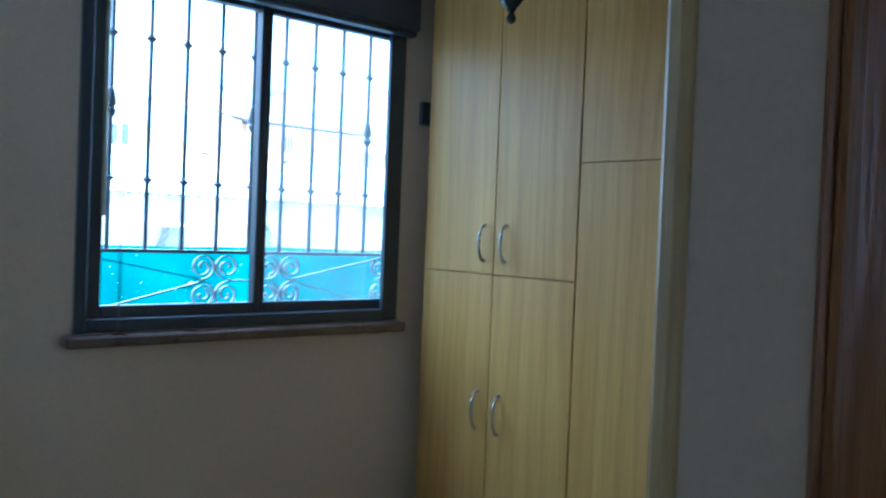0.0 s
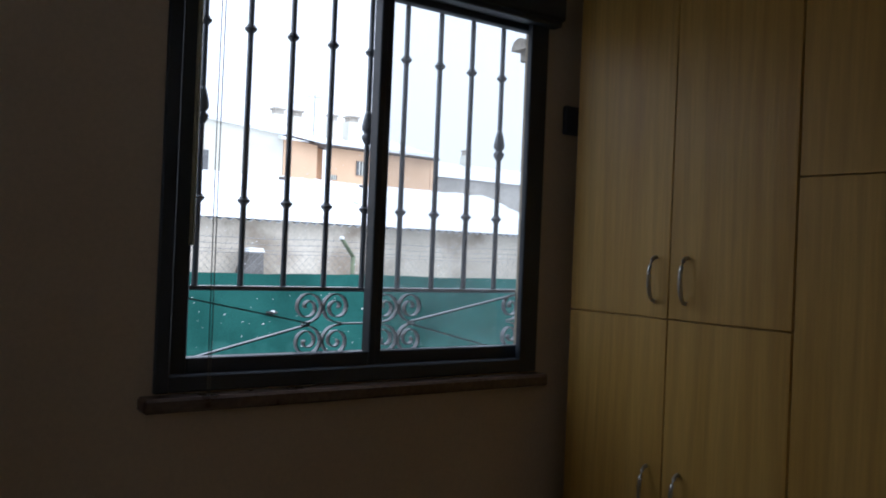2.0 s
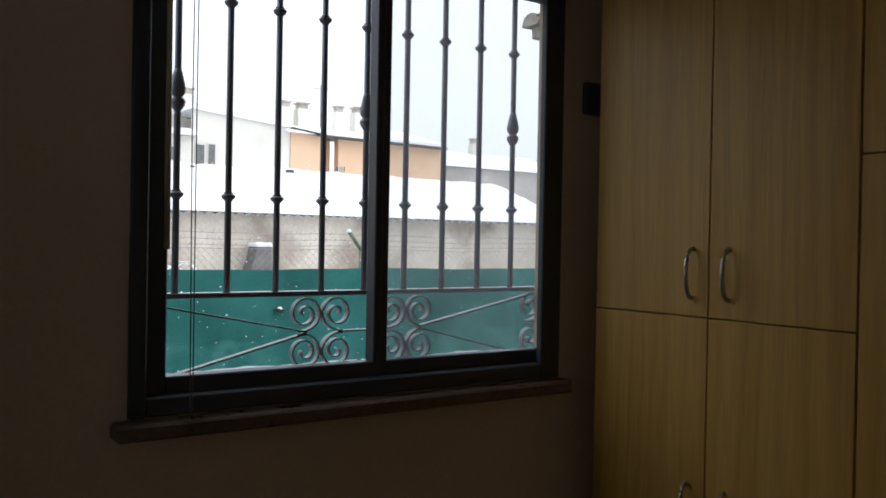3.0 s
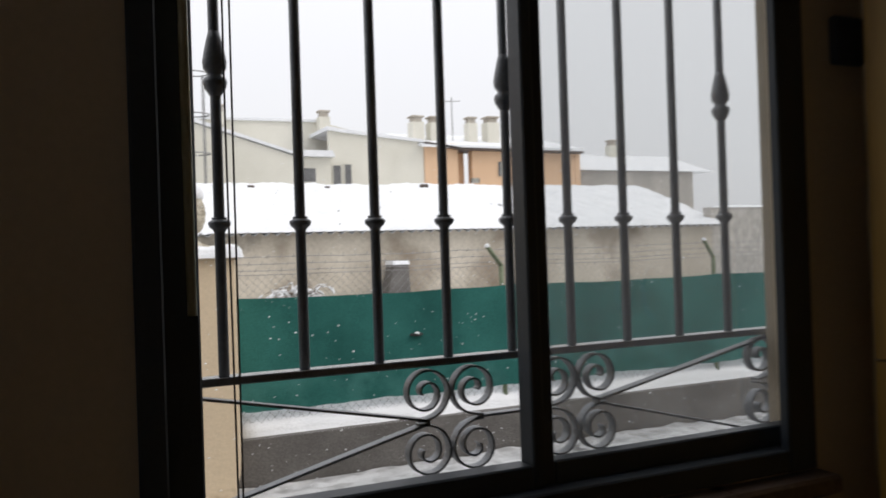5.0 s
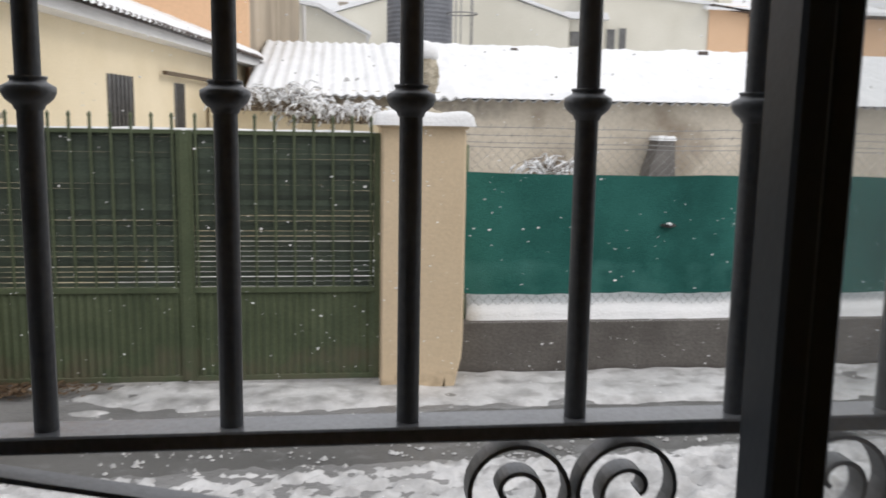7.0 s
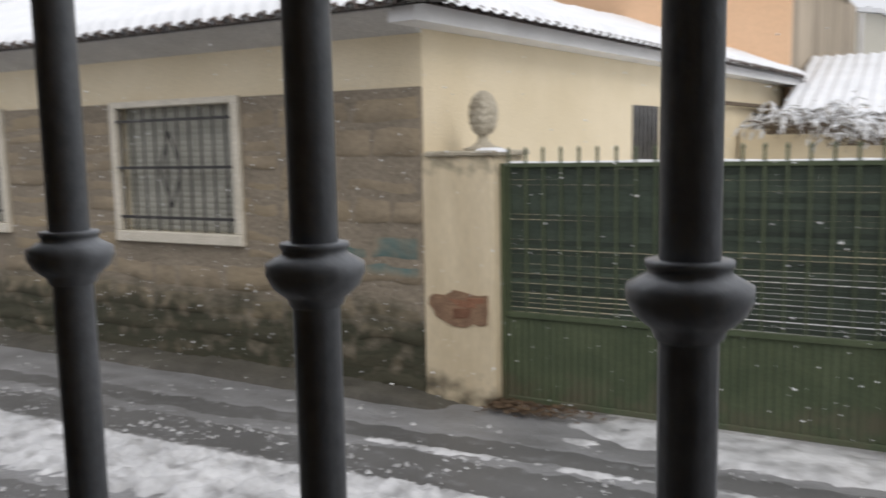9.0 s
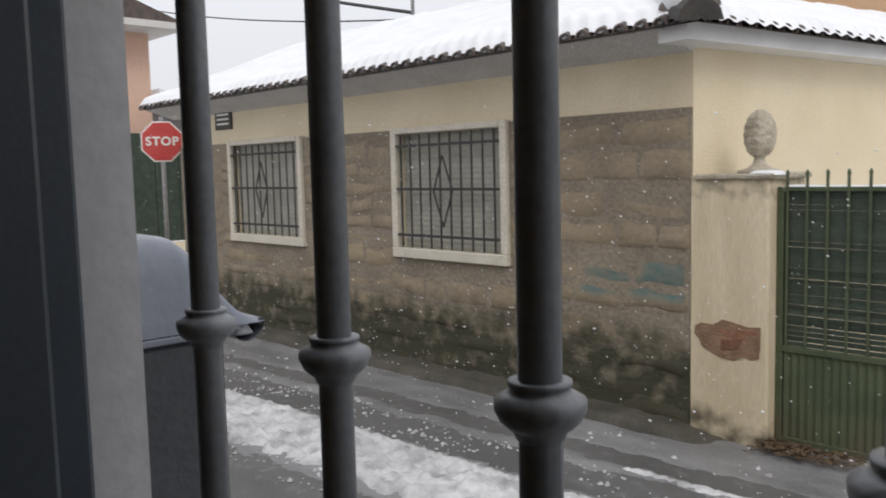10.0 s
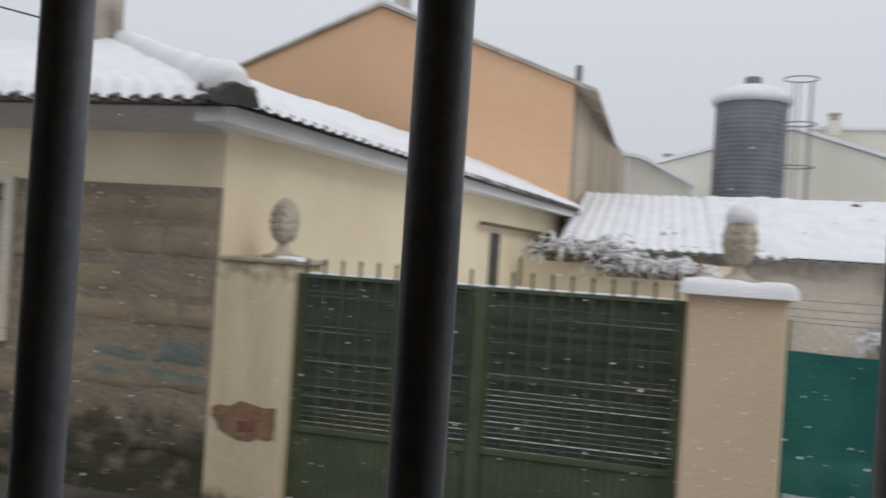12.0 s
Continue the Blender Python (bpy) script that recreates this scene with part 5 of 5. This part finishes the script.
for x0, x1, z0, z1 in ((17.05, 17.6, 4.7, 5.32), (15.7, 16.1, 4.4, 4.6)):
    w = part("window", box(x0, x1, 30.55, 30.59, z0, z1), FAR_GLASS, oh, "grey window with bars")
    for k in range(1, 4):
        xx = x0 + (x1 - x0) * k / 4
        part("window_bar", box(xx - 0.02, xx + 0.02, 30.52, 30.54, z0, z1), WHITE_WALL, w)
part("side_wall", box(21.02, 21.3, 30.6, 36, -0.4, 5.75), ORANGE, oh)
gw = thing("low_grey_house", (25, 33, 0), "low grey house with a snowy roof", "house")
part("wall", box(21.35, 28.2, 31, 34, -0.4, 5.05), BARN_GREY, gw)
part("roof_snow", prism([(30.8, 5.06), (34.2, 6.2), (38, 5.1)], "x", 21.3, 29.4), SNOW, gw, "snow-covered roof")


def far_chimney(x, y, z0, z1, w):
    c = thing("far_chimney", (x, y, z0), "pale rendered chimney with a snow cap", "chimney", "far chimneys")
    part("shaft", box(x - w / 2, x + w / 2, y - w / 2, y + w / 2, z0, z1 - 0.28), WHITE_WALL, c)
    part("vent_box", box(x - w * 0.38, x + w * 0.38, y - w * 0.38, y + w * 0.38, z1 - 0.28, z1 - 0.08), CHIMNEY, c)
    part("cap", box(x - w * 0.53, x + w * 0.53, y - w * 0.53, y + w * 0.53, z1 - 0.08, z1, 0.02), CHIMNEY, c)


for x, y, z0, z1, w in ((13.85, 32, 6.2, 7.4, 0.55), (14.7, 32, 6.2, 7.4, 0.55), (16.5, 32, 6.2, 7.45, 0.45), (17.5, 32, 6.2, 7.5, 0.6), (9.87, 32.5, 6.7, 7.55, 0.45), (5.6, 32.5, 6.8, 7.6, 0.4), (21.6, 33, 5.2, 6.5, 0.6), (25.6, 34, 5.6, 6.95, 0.45), (-0.1, 31, 5.0, 5.75, 0.35)):
    far_chimney(x, y, z0, z1, w)
ant = thing("roof_antenna", (15.6, 32, 6.6), "thin television antenna on a roof", "antenna")
part("mast", tube([(15.6, 32, 6.4), (15.6, 32, 8.3)], 0.025, 5), GALV, ant)
part("boom", tube([(15.2, 32, 8.1), (16.0, 32, 8.15)], 0.02, 5), GALV, ant)

# ---- peach gabled house ----
ph = thing("peach_house", (-4.5, 18, 0), "tall peach gabled house with stained side wall", "house")
part("gable_wall", prism([(-8.45, -0.4), (-1.85, -0.4), (-1.85, 4.81), (-5.58, 6.25), (-8.45, 5.07)], "y", 14.95, 15.2), SALMON, ph)
bm = bmesh.new()
for z in (-0.4, 4.77):
    for x, y in ((-1.86, 15.2), (-1.34, 23.5), (-1.67, 23.5), (-2.17, 15.2)):
        bm.verts.new((x, y, z))
bm.verts.ensure_lookup_table()
v = bm.verts
for f in ((0, 1, 2, 3), (7, 6, 5, 4), (0, 4, 5, 1), (1, 5, 6, 2), (2, 6, 7, 3), (3, 7, 4, 0)):
    bm.faces.new([v[i] for i in f])
part("side_wall", bm, OLD_SIDE, ph, "stained old side wall")
part("roof", prism([(-8.65, 5.0), (-5.58, 6.26), (-1.67, 4.75), (-1.42, 4.67), (-1.42, 4.72), (-5.58, 6.32), (-8.65, 5.06)], "y", 14.87, 23.7), CHIMNEY, ph, "dark roof edge")
part("roof_snow", prism([(-8.55, 5.1), (-5.58, 6.33), (-1.47, 4.75), (-5.58, 6.41)], "y", 14.9, 23.6), SNOW, ph)
part("flue", tube([(-2.2, 19, 4.9), (-2.2, 19, 6.1)], 0.08, 8), TANK, ph)
part("ridge_vent", box(-5.4, -5.15, 15.1, 15.4, 6.2, 6.55), CHIMNEY, ph)
part("downpipe", tube([(-1.22, 23.4, 4.6), (-1.2, 23.4, 2.5)], 0.06, 6), FASCIA, ph)
nb = thing("yellow_house", (-1, 27, 0), "small cream house behind the peach house", "house")
part("wall", prism([(-2.0, -0.4), (0.6, -0.4), (0.6, 4.2), (-0.9, 5.0), (-2.0, 5.2)], "y", 27, 27.3), WHITE_WALL, nb)
part("roof", prism([(-2.0, 5.2), (-0.9, 5.02), (0.75, 4.2), (0.75, 4.3), (-0.9, 5.14), (-2.0, 5.3)], "y", 26.8, 30), SNOW, nb)

# ---- end of the street: pink house, fence, stop sign, mailbox, cables ----
pk = thing("pink_house", (-18, 6, 0), "pink rendered house at the street corner", "house")
part("wall", box(-24, -15.75, 1.0, 6.95, -0.4, 4.3), PINK, pk)
part("eave", box(-24.4, -15.0, 0.6, 7.35, 4.3, 4.42), SOFFIT, pk)
part("roof", prism([(0.6, 4.42), (7.35, 4.42), (4.0, 5.6)], "x", -24.4, -15.0), TILE, pk, "dark tiled roof")
part("porch_roof", prism([(6.95, 2.9), (8.4, 2.55), (8.4, 2.7), (6.95, 3.1)], "x", -18, -15.4), TILE, pk)
part("porch_snow", prism([(6.95, 3.1), (8.4, 2.7), (8.4, 2.8), (6.95, 3.24)], "x", -18, -15.4), SNOW, pk)
gf = thing("dark_fence", (-15.5, 7.4, GROUND), "dark green screened fence on a cream kerb wall", "fence")
part("base_wall", box(-15.6, -15.4, 2.5, 14, GROUND - 0.05, 0.32), CREAM, gf)
for i in range(24):
    y = 2.6 + i * 0.47
    part("screen_panel", box(-15.52, -15.48, y, y + 0.455, 0.34, 2.4, jitter=0.004), HEDGE, gf)
solo("corner_snow", snow_pad(-15.3, -13.6, 4.5, 13, GROUND, 0.08, 24), SNOW, "snow piled at the street corner", "snow", kind="stuff", smooth=True)

st = thing("stop_sign", (-12.55, 5.62, GROUND), "faded red octagonal stop sign on a grey post", "road sign")
SC = Vector((-12.55, 5.62, 2.12))
face = Vector((0.92, -0.39, 0)).normalized()
rgt = Vector((-face.y, face.x, 0))


def octa(r, d0, d1):
    bm = bmesh.new()
    rings = []
    for d in (d0, d1):
        rings.append([bm.verts.new(SC + face * d + rgt * r * math.cos(math.pi / 8 + math.pi / 4 * k) + Vector((0, 0, r * math.sin(math.pi / 8 + math.pi / 4 * k)))) for k in range(8)])
    bm.faces.new(rings[0])
    bm.faces.new(rings[1])
    for k in range(8):
        j = (k + 1) % 8
        bm.faces.new((rings[0][k], rings[0][j], rings[1][j], rings[1][k]))
    return bm


part("post", tube([(SC.x - face.x * 0.04, SC.y - face.y * 0.04, GROUND - 0.02), (SC.x - face.x * 0.04, SC.y - face.y * 0.04, 2.5)], 0.035, 10), GALV, st, "", True)
plate = part("plate", octa(0.335, -0.01, 0.0), SIGN_WHITE, st, "white rim")
part("red_field", octa(0.312, 0.002, 0.006), STOP_RED, plate, "faded red field")
cu = bpy.data.curves.new("lettering", "FONT")
cu.body, cu.size, cu.align_x, cu.align_y, cu.extrude, cu.offset = "STOP", 0.185, "CENTER", "CENTER", 0.003, 0.006
cu.space_character = 1.15
cu.materials.append(SIGN_WHITE)
txt = new("lettering", cu)
txt.parent = plate
txt.matrix_parent_inverse = Matrix()
up = Vector((0, 0, 1))
txt.matrix_basis = Matrix.Translation(SC + face * 0.012) @ Matrix((rgt, up, face)).transposed().to_4x4()
tagged(txt, "white capital letters")

# mailbox on the outer wall beside the window
mb = thing("mailbox", (-0.745, WALL_OUT + 0.002, 1.28), "dark grey wall mailbox with domed lid and melting snow", "mailbox")
MX0, MX1, MY0, MY1, MT = -0.83, -0.66, WALL_OUT + 0.002, 0.108, 1.4515
part("body", box(MX0, MX1, MY0, MY1, 1.12, MT - 0.006, 0.004), BIN_GREY, mb)
part("rim", box(MX0 - 0.003, MX1 + 0.003, MY0, MY1 + 0.003, MT - 0.0055, MT, 0.001), BIN_LID, mb)
LID = [(0.0, 0.07), (0.05, 0.07), (0.068, 0.067), (0.08, 0.058), (0.09, 0.044), (0.1, 0.028), (0.112, 0.013), (0.122, 0.006), (0.132, 0.003)]


def lid_top(u, v):
    x, d = MX0 - 0.002 + u * (MX1 - MX0 + 0.004), 0.132 * v
    h = LID[-1][1]
    for (e0, h0), (e1, h1) in zip(LID, LID[1:]):
        if e0 <= d <= e1:
            h = h0 + (h1 - h0) * (d - e0) / (e1 - e0)
    return (x, MY0 + d, MT + 0.001 + 1.09 * h * max(0.0, 1 - abs(2 * u - 1) ** 6) ** 0.45)


def lid_under(u, v):
    x, d = MX0 - 0.002 + u * (MX1 - MX0 + 0.004), 0.132 * v
    return (x, MY0 + d, MT + 0.0008 - (0.014 * math.sin(math.pi * min(1.0, (d - 0.098) / 0.034)) ** 0.7 if 0.098 < d < 0.1319 else 0.0))


part("lid", absorb(sheet(32, 44, lid_top), sheet(32, 44, lid_under)), BIN_LID, mb, "domed blue-grey lid with flared lip", True)
part("lip_edge", tube([(MX0, 0.1425, MT + 0.001), (MX1, 0.1425, MT + 0.001)], 0.0035, 8), BIN_GREY, mb)
for x, y, w, h in ((-0.7, 0.06, 0.006, 0.072), (-0.72, 0.046, 0.008, 0.0725), (-0.715, 0.072, 0.005, 0.068), (-0.675, 0.03, 0.004, 0.055), (-0.74, 0.035, 0.01, 0.0735), (-0.672, 0.128, 0.007, 0.008), (-0.69, 0.131, 0.008, 0.006), (-0.668, 0.118, 0.005, 0.013)):
    part("snow", snow_pad(x - w, x + w, y - w, y + w, MT + h - 0.004, 0.004, 6, over=0.001), SNOW, mb, "patch of melting snow", True)


def cable(a, c, sag, r, label):
    a, c = Vector(a), Vector(c)
    pts = [a.lerp(c, k / 20) - Vector((0, 0, sag * 4 * (k / 20) * (1 - k / 20))) for k in range(21)]
    solo("overhead_cable", tube(pts, r, 5), CABLE, label, "cable", "overhead cables")


cable((-20.8, 9, 6.93), (-10.45, 9, 4.12), 0.1, 0.03, "black overhead cable above the street")
cable((-19.5, 9, 5.5), (-10.45, 9, 4.02), 0.12, 0.014, "thin overhead cable above the street")
cable((-17, 9, 6.75), (-7.0, 8.2, 4.0), 0.1, 0.012, "thin overhead cable above the roof")
pole = thing("roof_mast", (-10.45, 9, 3.4), "thin cable mast on the roof", "mast")
part("mast", tube([(-10.45, 9, 3.3), (-10.45, 9, 4.45)], 0.03, 6), GALV, pole)

# ======== many small pieces: stone cladding and floor tiles ========
random.seed(11)
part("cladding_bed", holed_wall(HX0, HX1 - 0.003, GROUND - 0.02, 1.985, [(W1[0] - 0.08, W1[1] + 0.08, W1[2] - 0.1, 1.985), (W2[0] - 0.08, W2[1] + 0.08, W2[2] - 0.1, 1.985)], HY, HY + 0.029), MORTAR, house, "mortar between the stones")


def cut_round_windows(p, q, z, h):
    """What is left of a stone from p to q beside the two windows."""
    spans = [(p, q)]
    for a, c, z0, z1 in (W1, W2):
        a, c, z0 = a - 0.08, c + 0.08, z0 - 0.1
        if z + h > z0:
            left = []
            for p, q in spans:
                if q <= a or p >= c:
                    left.append((p, q))
                else:
                    left += [(p, a)] * (p < a - 0.05) + [(c, q)] * (q > c + 0.05)
            spans = left
    return spans


def rubble(p, q, z, h, proud):
    """A rough stone flush in its mortar: wavering outline, lower edge standing out, upper edge dying away."""
    vs, fs = [], []
    us, ws = (0.0, 0.1, 0.3, 0.5, 0.7, 0.9, 1.0), (0.0, 0.1, 0.45, 1.0)
    for u in us:
        for w in ws:
            x, zz = p + (q - p) * u, z + h * w
            free = min(1.0, (x - HX0) / 0.1, (HX1 - x) / 0.1, (1.985 - zz) / 0.1)
            dx = 0.03 * noise.noise(Vector((x * 4, 1.0, zz * 7))) * free
            dz = 0.055 * noise.noise(Vector((x * 2.6, 5.0, zz * 2.0))) * free
            e = min(1.0, min(u, 1 - u) / 0.1) * (0.0 if w == 0.0 else 1.0 if w < 0.2 else 0.6 if w < 0.9 else 0.0)
            vs.append((x + dx, HY + 0.005 - (0.005 + proud * (1 + 0.5 * noise.noise(Vector((x * 6, 2.0, zz * 8))))) * e, zz + dz))
    n = len(ws)
    for i in range(len(us) - 1):
        for k in range(n - 1):
            a = i * n + k
            fs.append((a, a + n, a + n + 1, a + 1))
    me = bpy.data.meshes.new("stone")
    me.from_pydata(vs, [], fs)
    me.polygons.foreach_set("use_smooth", [True] * len(me.polygons))
    me.materials.append(STONE)
    ob = new("stone", me)
    ob.parent, ob.matrix_parent_inverse = house, Matrix.Translation(-house.location)
    return tagged(ob)


xa = HX0
while xa < HX1 - 0.01:
    xb = xa + random.uniform(0.7, 1.7)
    if HX1 - xb < 0.5:
        xb = HX1
    z = GROUND + 0.02
    while z < 1.97:
        h = min(random.uniform(0.13, 0.3), 1.985 - z)
        if 1.985 - (z + h) < 0.12:
            h = 1.985 - z
        x = xa
        while x < xb - 0.01:
            w = random.uniform(0.28, 0.8)
            if xb - (x + w) < 0.25:
                w = xb - x
            for p, q in cut_round_windows(x, x + w, z, h):
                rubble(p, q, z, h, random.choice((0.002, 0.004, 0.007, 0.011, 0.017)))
            x += w
        z += h
    xa = xb
random.seed(5)
tile_mesh = link("floor_tile", box(-0.164, 0.164, -0.164, 0.164, -0.011, 0.0, 0.003), FLOOR)
tile_mesh.parent, tile_mesh.location = floor, (-2.23, -3.83, 0)
for i in range(11):
    for j in range(11):
        if i or j:
            t = new("floor_tile", tile_mesh.data)
            t.parent, t.location = floor, (-2.23 + 0.33 * i, -3.83 + 0.33 * j, 0)
